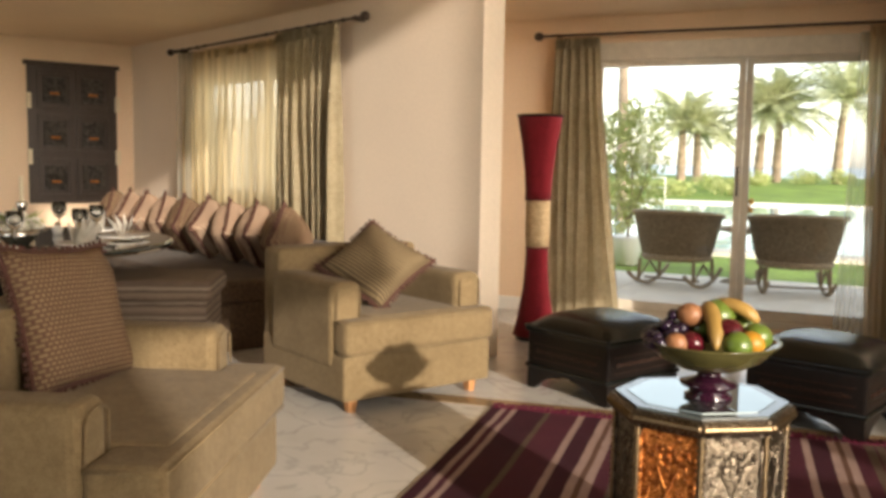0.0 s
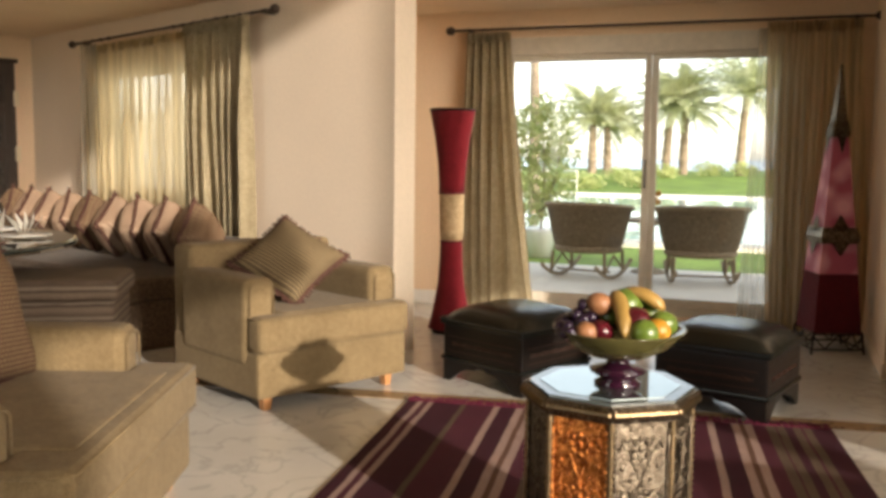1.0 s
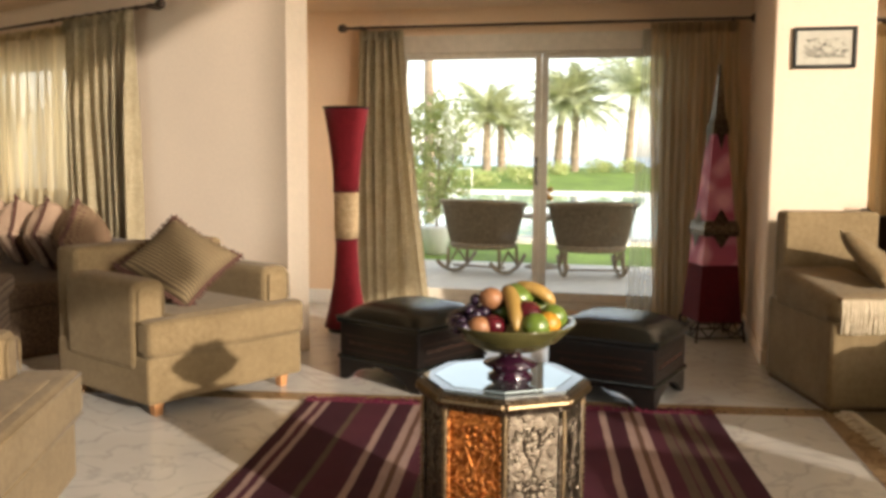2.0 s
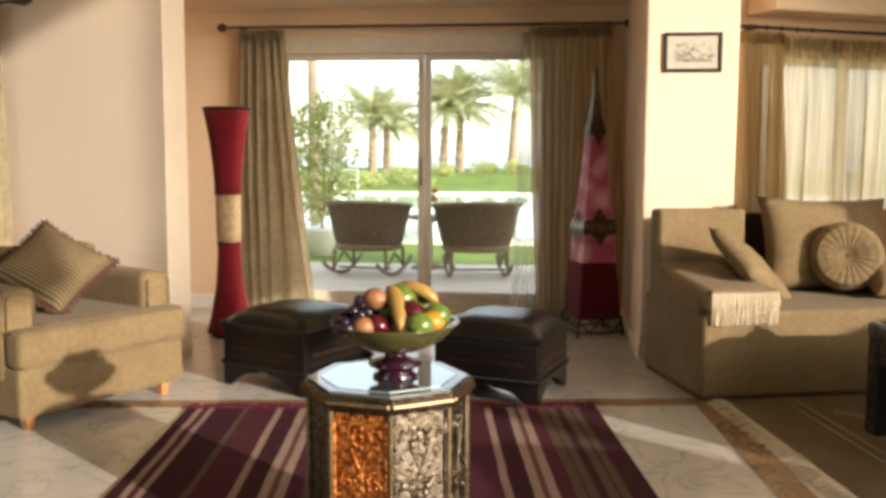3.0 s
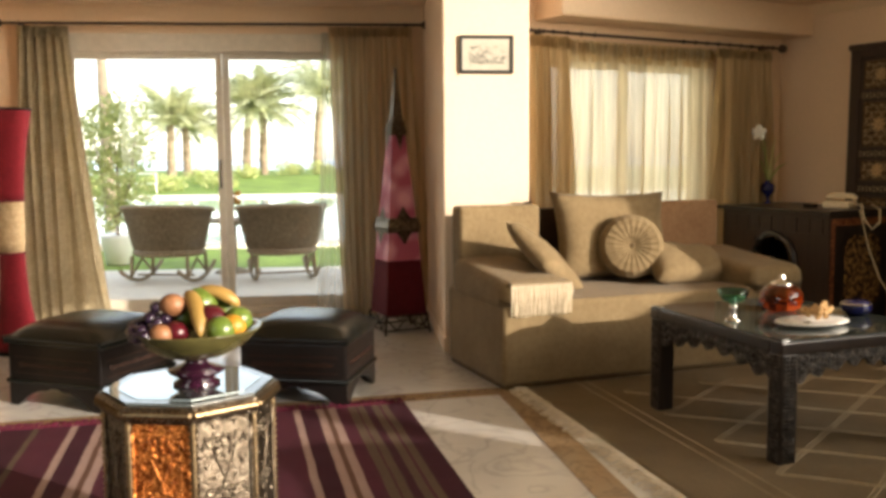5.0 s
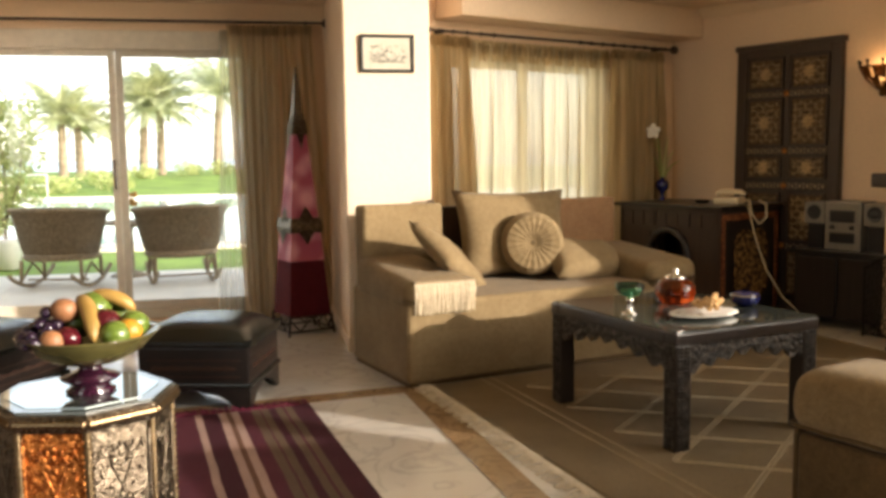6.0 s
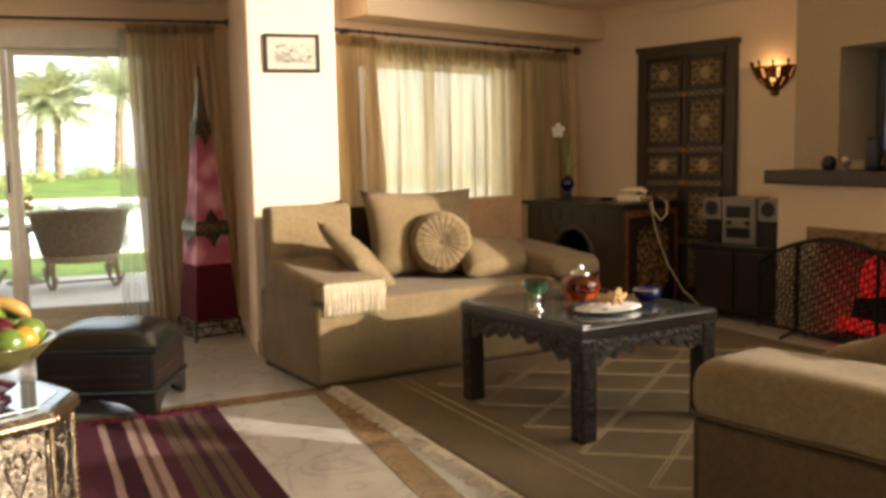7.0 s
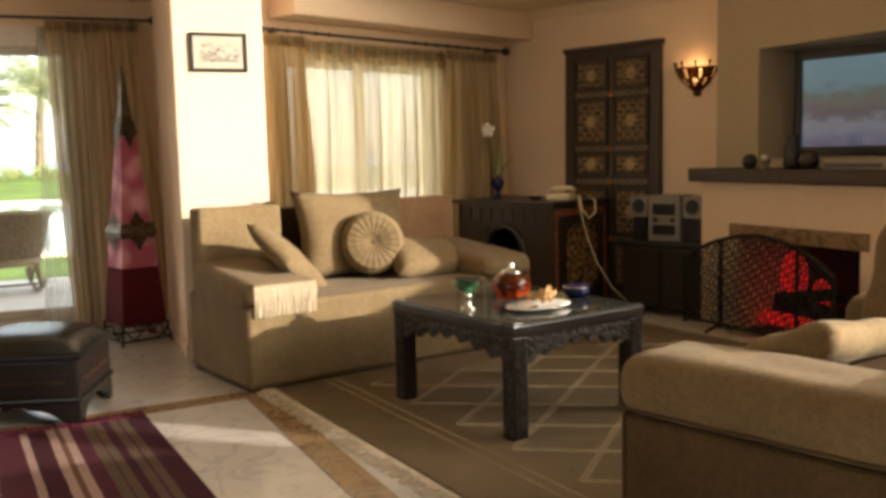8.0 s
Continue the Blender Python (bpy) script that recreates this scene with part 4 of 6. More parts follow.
fruit("peach", -0.03, 0.08, 0.225, 0.045, PEACH_SKIN, "peach at the back of the bowl")
fruit("green_apple", -0.02, 0.0, 0.225, 0.045, APPLE_GREEN, "green apple in the middle of the bowl")


def banana(pts, label):
    bm = bmesh.new()
    P = [Vector(p) for p in pts]
    n = 14
    path = []
    for i in range(n + 1):
        t = i / n
        path.append(P[0] * (1 - t) ** 2 + P[1] * 2 * t * (1 - t) + P[2] * t * t)
    rings = []
    for i, p in enumerate(path):
        d = (path[min(i + 1, n)] - path[max(i - 1, 0)]).normalized()
        s = d.cross(Vector((0, 1, 0.2))).normalized()
        u = s.cross(d)
        r = 0.019 * (1 - abs(2 * i / n - 1) ** 4) + 0.004
        rings.append([bm.verts.new(p + (s * math.cos(k * math.pi / 4) + u * math.sin(k * math.pi / 4)) * r) for k in range(8)])
    for a, b in zip(rings, rings[1:]):
        for k in range(8):
            bm.faces.new((a[k], a[(k + 1) % 8], b[(k + 1) % 8], b[k]))
    bm.faces.new(rings[0][::-1])
    bm.faces.new(rings[-1])
    return tagged(part("banana", bm, BANANA, None, label, BM, smooth=True), label, "fruit", "fruit in the bowl")


banana([(-0.025, 0.03, 0.305), (0.02, -0.06, 0.30), (0.035, -0.125, 0.19)], "ripe yellow banana hanging over the fruit")
banana([(-0.01, 0.05, 0.30), (0.07, 0.02, 0.33), (0.12, 0.02, 0.255)], "ripe yellow banana lying on the apples")
bunch = thing("grape_bunch", BM, "bunch of dark purple grapes in the bowl", "grapes")
grape_mesh = None
rnd = random.Random(5)
for i in range(80):
    a, q = rnd.random() * 6.28, rnd.random() ** 0.5
    spot = pose(-0.105 + 0.07 * q * math.cos(a), -0.02 + 0.10 * q * math.sin(a), 0.185 + 0.10 * rnd.random() * (1.1 - q))
    if grape_mesh is None:
        grape_mesh = part("grape", ball(0.0175, (0, 0, 0), (1, 1, 1.12), 10), GRAPE, bunch, "", spot, smooth=True).data
    else:
        grape = new("grape", grape_mesh)
        grape.parent, grape.matrix_basis = bunch, spot

# ---- sofa ----
SO = pose(0.845, 4.62, 0, 0, 0, 15)        # front corner; x along the front, y to the back
sofa = thing("sofa", SO, "tan brocade sofa with low rolled arms under the window", "sofa")
L, D = 1.90, 0.78
# Shade at the sofa's foot is painted with the darker cloth.
part("plinth", box(0.02, L - 0.02, 0.02, D, 0.0, 0.03, 0.004), LINEN_SHADED, sofa, "shadowed plinth")
part("mattress", box(0.0, L, 0.0, D, 0.025, 0.455, 0.03, 3), LINEN, sofa, "tan seat with a straight front to the floor")
for x0, x1 in ((-0.01, 0.38), (L - 0.37, L)):
    arm = box(x0, x1, -0.025, D - 0.08, 0.40, 0.60, 0.08, 6)
    for v in arm.verts:
        t = (v.co.y + 0.025) / (D - 0.055)
        if v.co.z > 0.46:
            v.co.z += (-0.035 + 0.07 * t) + 0.008 * noise.noise(Vector((v.co.x * 6, v.co.y * 6, 2)))
    part("arm", arm, LINEN, sofa, "low padded arm sloping to the front", smooth=True)
part("backrest", box(0.03, 0.54, D - 0.12, D + 0.02, 0.42, 0.918, 0.03, 3), LINEN, sofa, "square back cushion")
part("backrest", box(1.30, 1.88, D - 0.02, D + 0.06, 0.42, 0.91, 0.02, 3), fabric("rust_upholstery", (0.33, 0.19, 0.10)), sofa, "plain rust-tan back panel")
part("back_rail", box(0.10, 1.86, D + 0.062, D + 0.13, 0.2, 0.885, 0.01), DARKWOOD, sofa, "dark wooden back rail")
part("rail_knob", ball(0.035, (0.56, D + 0.09, 0.90), (1, 1, 0.8)), DARKWOOD, sofa)
part("throw", box(0.03, 0.372, -0.034, 0.06, 0.548, 0.562, 0.005), LINEN, sofa, "folded cover on the arm")
fr3 = bmesh.new()
rnd = random.Random(12)
for i in range(44):
    x = 0.03 + 0.34 * i / 43
    tube([(x, -0.032, 0.556), (x + rnd.uniform(-0.003, 0.003), -0.040, 0.49), (x + rnd.uniform(-0.006, 0.006), -0.030, 0.385 + rnd.uniform(0, 0.015))], 0.0033, 4, fr3)
for i in range(20):
    y = -0.02 + 0.2 * i / 19
    tube([(0.372, y, 0.556), (0.385, y, 0.50), (0.378, y + rnd.uniform(-0.006, 0.006), 0.46 + rnd.uniform(0, 0.02))], 0.0042, 4, fr3)
part("fringe", fr3, fabric("cream_tassel", (0.74, 0.64, 0.48)), sofa, "long cream fringe over the arm")

cushion(SO @ pose(1.02, 0.66, 0.715, -12, 1, 0), "large square tan back cushion", 0.80, 0.55, 0.2, LINEN, None, 5)
rc = thing("round_cushion", SO @ pose(1.04, 0.47, 0.665, 80, 0, -25) @ Matrix.Diagonal((1.08, 1.08, 1.25, 1)), "round pleated tan cushion with a centre button", "cushion")
bm = bmesh.new()
n = 44
rings = []
for r, z in ((0.0, 0.050), (0.02, 0.052), (0.05, 0.060), (0.10, 0.067), (0.145, 0.062), (0.172, 0.035), (0.178, 0.0), (0.172, -0.035), (0.14, -0.06), (0.0, -0.06)):
    rings.append([bm.verts.new((r * math.cos(2 * math.pi * i / n), r * math.sin(2 * math.pi * i / n),
                                z + (0.0032 * (i % 2) if 0.03 < r < 0.17 and z > 0 else 0))) for i in range(n)])
for a, b in zip(rings, rings[1:]):
    for i in range(n):
        bm.faces.new((a[i], b[i], b[(i + 1) % n], a[(i + 1) % n]))
bmesh.ops.remove_doubles(bm, verts=bm.verts[:], dist=1e-5)
bmesh.ops.recalc_face_normals(bm, faces=bm.faces[:])
part("cover", bm, LINEN, rc)
part("button", ball(0.022, (0, 0, 0.043), (1, 1, 0.5), 12), LINEN_SHADED, rc)
cushion(SO @ pose(0.43, 0.36, 0.625, -48, 22, 38), "small piped tan cushion propped on the arm", 0.58, 0.38, 0.12, LINEN, None, 6)
cushion(SO @ pose(1.36, 0.38, 0.555, -55, 4, 4), "small tan cushion lying on the seat", 0.58, 0.32, 0.17, LINEN, None, 7)

# ---- carved coffee table ----
CT = pose(1.96, 3.88, 0.011, 0, 0, 14)
ct = thing("coffee_table", CT, "black carved wooden coffee table with a glass top", "coffee table")
hx, hy, th = 0.385, 0.455, 0.48
part("top_frame", join(join(join(box(-hx, hx, -hy, -hy + 0.07, th - 0.05, th, 0.008), box(-hx, hx, hy - 0.07, hy, th - 0.05, th, 0.008)),
                            box(-hx, -hx + 0.07, -hy + 0.07, hy - 0.07, th - 0.05, th, 0.008)), box(hx - 0.07, hx, -hy + 0.07, hy - 0.07, th - 0.05, th, 0.008)), EBONY, ct)
part("top", box(-hx + 0.069, hx - 0.069, -hy + 0.069, hy - 0.069, th - 0.04, th - 0.012), EBONY_CARVED, ct, "carved panel under the glass")
part("glass_top", box(-hx + 0.008, hx - 0.008, -hy + 0.008, hy - 0.008, th + 0.0005, th + 0.007, 0.002), MIRROR_TOP, ct, "dark glossy glass sheet")
for sx in (-1, 1):
    for sy in (-1, 1):
        lg = part("leg", box(min(sx * (hx - 0.005), sx * (hx - 0.082)), max(sx * (hx - 0.005), sx * (hx - 0.082)), min(sy * (hy - 0.005), sy * (hy - 0.082)), max(sy * (hy - 0.005), sy * (hy - 0.082)), 0, th - 0.05, 0.006), EBONY, ct)
        kn = bmesh.new()
        for q in range(26):
            for o in (-0.024, -0.008, 0.008, 0.024):
                z = 0.02 + q * 0.016
                ball(0.0075, (sx * (hx - 0.043) + o, sy * (hy - 0.004), z), (1, 0.8, 1), 6, kn)
                ball(0.0075, (sx * (hx - 0.004), sy * (hy - 0.043) + o, z), (0.8, 1, 1), 6, kn)
        part("studs", kn, EBONY_CARVED, lg, "rows of carved studs")


def apron(length):
    bm = bmesh.new()
    n = 44
    top, bot = [], []
    for side in (0.0, 0.022):
        t, b = [], []
        for i in range(n + 1):
            s = i / n
            x = (s - 0.5) * length
            dip = 0.055 + 0.055 * abs(2 * s - 1) ** 1.5 + 0.016 * math.sin(s * math.pi * 14)
            t.append(bm.verts.new((x, side, 0)))
            b.append(bm.verts.new((x, side, -dip)))
        top.append(t)
        bot.append(b)
    for i in range(n):
        bm.faces.new((top[0][i], top[0][i + 1], bot[0][i + 1], bot[0][i]))
        bm.faces.new((top[1][i + 1], top[1][i], bot[1][i], bot[1][i + 1]))
        bm.faces.new((bot[0][i], bot[0][i + 1], bot[1][i + 1], bot[1][i]))
    rr = random.Random(2)
    for i in range(34):
        x = (i / 33 - 0.5) * (length - 0.03)
        ball(0.013, (x, 0.0, -0.028 + rr.uniform(-0.01, 0.01)), (1, 0.5, 1), 8, bm)
        if abs(x) > length * 0.22:
            ball(0.012, (x, 0.0, -0.062 + rr.uniform(-0.01, 0.01)), (1, 0.5, 1), 8, bm)
    return bm


for a, ln, off in ((0, 2 * hx - 0.16, hy), (180, 2 * hx - 0.16, hy), (90, 2 * hy - 0.16, hx), (270, 2 * hy - 0.16, hx)):
    part("apron", apron(ln), EBONY_CARVED, ct, "scalloped carved apron", pose(0, 0, th - 0.05, 0, 0, a) @ pose(0, -off + 0.01, 0))
CTZ = 0.011 + th + 0.007
gob = thing("goblet", CT @ pose(-0.28, -0.02, CTZ - 0.011), "green glass goblet on a silver stem", "goblet")
part("stem", lathe([(0.036, 0), (0.034, 0.006), (0.012, 0.015), (0.018, 0.03), (0.010, 0.045), (0.02, 0.06), (0.012, 0.075)], 20), STEEL, gob, smooth=True)
part("cup", lathe([(0.014, 0.075), (0.04, 0.085), (0.062, 0.11), (0.066, 0.135), (0.062, 0.133), (0.055, 0.11), (0.01, 0.09)], 24), GREEN_GLASS, gob, "green glass cup", smooth=True)
jar = thing("tea_jar", CT @ pose(0.07, 0.10, CTZ - 0.011), "round glass jar of amber tea with a metal lid", "jar")
part("jar", lathe([(0.05, 0), (0.08, 0.015), (0.094, 0.05), (0.092, 0.085), (0.07, 0.11), (0.05, 0.118)], 28), AMBER, jar, smooth=True)
part("lid", lathe([(0.054, 0.118), (0.05, 0.13), (0.02, 0.14), (0.012, 0.15), (0.016, 0.16), (0.004, 0.168)], 20), STEEL, jar, "metal lid with a knob", smooth=True)
part("foot", lathe([(0.06, 0.0), (0.055, 0.004)], 20), STEEL, jar)
dish = thing("serving_plate", CT @ pose(-0.05, -0.23, CTZ - 0.011), "white oval plate of biscuits with a napkin", "plate")
part("plate", lathe([(0.06, 0), (0.10, 0.006), (0.145, 0.018), (0.142, 0.022), (0.09, 0.011), (0.0, 0.009)], 32, m=Matrix.Diagonal((1.15, 0.75, 1, 1))), CHINA, dish, smooth=True)
bis = bmesh.new()
rnd = random.Random(21)
for i in range(11):
    join(bis, box(-0.028, 0.028, -0.011, 0.011, -0.008, 0.008, 0.005), pose(rnd.uniform(-0.01, 0.09), rnd.uniform(-0.04, 0.05), 0.022 + 0.05 * rnd.random(), rnd.uniform(-40, 40), rnd.uniform(-50, 50), rnd.uniform(0, 180)))
part("biscuits", bis, BISCUIT, dish, "heap of golden biscuits")
nap = bmesh.new()
vv = [nap.verts.new((x, y, 0.016 + 0.012 * math.sin(x * 60) * math.sin(y * 50))) for x in [-0.16 + 0.02 * i for i in range(7)] for y in [-0.05 + 0.02 * j for j in range(6)]]
for i in range(6):
    for j in range(5):
        nap.faces.new((vv[i * 6 + j], vv[(i + 1) * 6 + j], vv[(i + 1) * 6 + j + 1], vv[i * 6 + j + 1]))
bmesh.ops.solidify(nap, geom=nap.faces[:], thickness=0.003)
part("napkin", nap, CLOTH, dish, "crumpled white napkin", smooth=True)
bb = thing("blue_bowl", CT @ pose(0.305, -0.10, CTZ - 0.011), "small dark blue glazed bowl with a silver rim", "bowl")
part("body", lathe([(0.03, 0), (0.05, 0.008), (0.068, 0.03), (0.062, 0.055), (0.045, 0.062)], 24), BLUE_GLASS, bb, smooth=True)
part("rim", lathe([(0.064, 0.044), (0.066, 0.05), (0.06, 0.056)], 24), STEEL, bb)

# ---- loveseat near the window side ----
LVM = pose(1.585, 2.33, 0, 0, 0, 20.4)      # x along the front from the near arm, depth towards -y
lv = thing("loveseat", LVM, "tan brocade loveseat with thick padded arms", "loveseat")
LL, LD = 1.75, 0.98
# Body and seat take the darkened tan cloth, so their shade is painted.
part("plinth", box(0.02, LL - 0.02, -LD, -0.03, 0.0, 0.30, 0.02), LINEN_SHADED, lv)
part("mattress", box(0.26, LL - 0.26, -LD + 0.15, 0.0, 0.28, 0.455, 0.04, 3), LINEN_SHADED, lv)
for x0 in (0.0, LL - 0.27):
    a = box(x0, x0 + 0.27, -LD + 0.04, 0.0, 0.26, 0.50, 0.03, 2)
    part("arm", a, LINEN_SHADED, lv)
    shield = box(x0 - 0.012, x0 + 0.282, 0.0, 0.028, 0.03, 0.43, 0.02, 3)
    part("arm_front", shield, LINEN_SHADED, lv, "padded arm front")
    part("arm_side", box(x0 - 0.03, x0, -LD + 0.06, 0.0, 0.03, 0.42, 0.024, 3), LINEN_SHADED, lv, "padded arm side")
    pad = box(x0 - 0.045, x0 + 0.31, -LD + 0.04, 0.035, 0.41, 0.605, 0.092, 6)
    bmesh.ops.subdivide_edges(pad, edges=[e for e in pad.edges if e.calc_length() > 0.12], cuts=9, use_grid_fill=True)
    for v in pad.verts:
        v.co.z += 0.007 * noise.noise(Vector((v.co.x * 7, v.co.y * 4, 5))) - (0.010 * max(0.0, v.co.y + 0.15) / 0.18 if v.co.z > 0.5 else 0)
        v.co.x += 0.005 * noise.noise(Vector((v.co.y * 8, v.co.z * 9, 2)))
    part("arm_pad", pad, LINEN, lv, "rounded padded arm top", smooth=True)
    part("arm_welt", tube([(x0 - 0.034, -LD + 0.08 + 0.1 * q, 0.437 + 0.003 * (q % 2)) for q in range(10)] + [(x0 - 0.02, 0.026, 0.44), (x0 + 0.285, 0.028, 0.44)], 0.0055, 6), LINEN_SHADED, lv, "corded seam", smooth=True)
part("backrest", box(0.02, LL - 0.02, -LD - 0.02, -LD + 0.18, 0.0, 0.66, 0.04, 3), LINEN_SHADED, lv)
cushion(LVM @ pose(0.56, -0.30, 0.56, 66, 6, -6), "flat tan cushion with piped edge lying on the loveseat", 0.50, 0.42, 0.13, LINEN, None, 31)
cushion(LVM @ pose(1.36, -0.30, 0.68, 0, 0, 62) @ pose(0, 0, 0, 14, 0, 0), "square tan cushion leaning on the loveseat back", 0.50, 0.46, 0.16, LINEN, None, 32)

# ---- corner cabinet ----
E_ = frame_at(*C_ORIGIN, -66)              # x along the carved-door wall, y into the wall
cab = thing("corner_cabinet", E_ @ pose(0.08, -0.79, 0), "dark carved wooden chest with an arched recess and inlaid end", "cabinet")
CL, CD, CH, AX = 1.02, 0.68, 0.80, 0.57
bm = panel_wall(CL, CH, [(AX - 0.18, AX + 0.18, 0.18, 0.62)], 0.04)
part("front", bm, DARKWOOD, cab, "dark front with an arched recess")
arch = bmesh.new()
pts = [(AX + 0.18 * math.cos(math.pi * q / 16), -0.012, 0.44 + 0.20 * math.sin(math.pi * q / 16)) for q in range(17)]
tube(pts, 0.022, 8, arch)
tube([(AX - 0.18, -0.012, 0.16), (AX - 0.18, -0.012, 0.44)], 0.02, 8, arch)
tube([(AX + 0.18, -0.012, 0.16), (AX + 0.18, -0.012, 0.44)], 0.02, 8, arch)
part("arch", arch, EBONY, cab)
sp = bmesh.new()
for s in (-1, 1):
    ring = [sp.verts.new((AX + s * 0.18, 0.01, 0.622))]
    cs = [sp.verts.new((AX + s * 0.18 * math.cos(math.pi / 2 * q / 8), 0.01, 0.44 + 0.18 * math.sin(math.pi / 2 * q / 8))) for q in range(9)]
    for q in range(8):
        sp.faces.new((ring[0], cs[q], cs[q + 1]))
part("spandrel", sp, DARKWOOD, cab)
part("back", box(0, CL, CD - 0.03, CD, 0.0, CH), EBONY, cab)
part("shelf", box(0.0, CL, 0.04, CD - 0.03, 0.12, 0.16), EBONY, cab)
part("end", box(CL - 0.03, CL, 0.041, CD - 0.03, 0.0, CH), EBONY, cab)
part("end", box(0.0, 0.03, 0.041, CD - 0.03, 0.0, CH), EBONY, cab)
part("inlay_border", join(join(box(CL, CL + 0.006, 0.02, 0.055, 0.05, 0.765), box(CL, CL + 0.006, CD - 0.05, CD - 0.015, 0.05, 0.765)), box(CL, CL + 0.006, 0.055, CD - 0.05, 0.72, 0.765)), INLAY_RED, cab, "red inlaid border")
md = bmesh.new()
cy_, cz_ = CD / 2, 0.40
ring = [md.verts.new((CL + 0.012, cy_ + 0.21 * math.cos(t) * (1 - 0.12 * math.cos(4 * t)), cz_ + 0.27 * math.sin(t) * (1 - 0.12 * math.cos(4 * t)))) for t in [2 * math.pi * k / 40 for k in range(40)]]
ct0 = md.verts.new((CL + 0.016, cy_, cz_))
for k in range(40):
    md.faces.new((ct0, ring[k], ring[(k + 1) % 40]))
part("medallion", md, INLAY, cab, "pointed inlaid medallion")
part("top", box(-0.02, CL + 0.03, -0.03, CD + 0.02, CH, CH + 0.025, 0.006), EBONY, cab)
for q in range(9):
    part("front_panel", box(0.03 + q * 0.107, 0.03 + q * 0.107 + 0.09, -0.008, 0.0, 0.665, 0.765, 0.003), DARKWOOD, cab)
for x in (0.04, CL - 0.04):
    part("foot", box(x - 0.035, x + 0.035, 0.0, 0.06, -0.0, 0.05), EBONY, cab)
CABT = E_ @ pose(0.08, -0.79, CH + 0.025)
ph = thing("telephone", CABT @ pose(0.87, 0.30, 0, 0, 0, 20), "cream telephone with a coiled cord on the chest", "telephone")
part("body", box(-0.09, 0.09, -0.10, 0.10, 0, 0.05, 0.015), CREAM, ph)
part("handset", tube([(-0.10, 0.03, 0.065), (-0.06, 0.03, 0.085), (0.06, 0.03, 0.085), (0.10, 0.03, 0.065)], 0.02, 10), CREAM, ph, smooth=True)
cord = tube([(0.09, 0, 0.03), (0.16, -0.06, 0.03), (0.20, -0.14, -0.06), (0.25, -0.13, -0.13), (0.29, -0.10, -0.08), (0.27, -0.04, 0.0), (0.2, 0.02, 0.03)], 0.006, 8)
tube([(0.16, -0.10, 0.0), (0.24, -0.16, -0.25), (0.32, -0.17, -0.45), (0.42, -0.15, -0.62), (0.55, -0.1, -0.76)], 0.0038, 8, cord)
part("cord", cord, CREAM, ph, "cream cord looping off the edge", smooth=True)
ash = thing("ashtray", CABT @ pose(0.66, 0.26, 0), "small dark metal ashtray", "ashtray")
part("dish", lathe([(0.04, 0), (0.055, 0.02), (0.05, 0.024), (0.02, 0.01)], 18), IRON, ash, smooth=True)
vs = thing("orchid_vase", CABT @ pose(0.14, 0.42, 0), "blue round glass vase holding a white orchid", "vase")
part("vase", lathe([(0.035, 0), (0.03, 0.01), (0.012, 0.03), (0.02, 0.06), (0.05, 0.09), (0.055, 0.12), (0.045, 0.15), (0.018, 0.165), (0.02, 0.18)], 22), BLUE_GLASS, vs, smooth=True)
part("stem", tube([(0, 0, 0.17), (0.01, -0.03, 0.32), (0.01, -0.06, 0.46), (0.0, -0.10, 0.53)], 0.005, 6), LEAF, vs, "thin green stem")
fl = bmesh.new()
for k in range(5):
    a = k * 72
    join(fl, ball(0.032, (0, 0, 0.03), (0.8, 0.14, 1), 10), pose(0.0, -0.115, 0.54, 0, 0, 38) @ pose(0, 0, 0, 0, a, 0))
part("flower", fl, PETAL, vs, "white orchid bloom", smooth=True)
lf = bmesh.new()
for k, (dx, dz) in enumerate(((-0.16, 0.20), (0.12, 0.22), (-0.09, 0.30), (0.06, 0.33), (0.17, 0.14))):
    tube([(0, 0, 0.17), (dx * 0.5, 0.01, 0.17 + dz * 0.75), (dx, 0.0, 0.17 + dz)], 0.011, 6, lf, 0.002)
part("leaves", lf, LEAF, vs, "long green leaves")

# ---- carved door panel leaning on the wall ----
cd = thing("carved_door", E_ @ pose(0.66, -0.065, 0.0, -0.8, 0, 0), "tall dark antique door with gilded carved panels, leaned on the wall", "carved door")
DW, DH = 0.86, 1.97
part("frame", join(join(join(box(0, 0.085, 0, 0.06, 0, DH, 0.006), box(DW - 0.085, DW, 0, 0.06, 0, DH, 0.006)), box(0.085, DW - 0.085, 0, 0.06, DH - 0.08, DH, 0.006)),
                   box(0.085, DW - 0.085, 0, 0.06, 0, 0.1, 0.006)), DARKWOOD, cd, "plain dark wooden frame")
part("ground", box(0.085, DW - 0.085, 0.02, 0.055, 0.1, DH - 0.08), EBONY, cd)
part("cap", box(-0.015, DW + 0.015, -0.01, 0.065, DH - 0.02, DH + 0.02, 0.006), DARKWOOD, cd)
part("stile", box(DW / 2 - 0.02, DW / 2 + 0.02, 0.006, 0.021, 0.1, DH - 0.08, 0.004), DARKWOOD, cd)
GILT = carved("gilded_carving", (0.30, 0.20, 0.10), (0.035, 0.020, 0.010), 75, 0.4, 0.4, 0.008, 0.9)
# Paler gilt with the sun's glints put into its colour.
GOLD_GLINT = plain("glint_gilt", (0.72, 0.52, 0.27), 0.28, 0.5, 60, 0.35, 0.3)
TARNISH = plain("tarnished_gilt", (0.54, 0.42, 0.26), 0.34, 0.25, 60, 0.4, 0.3)


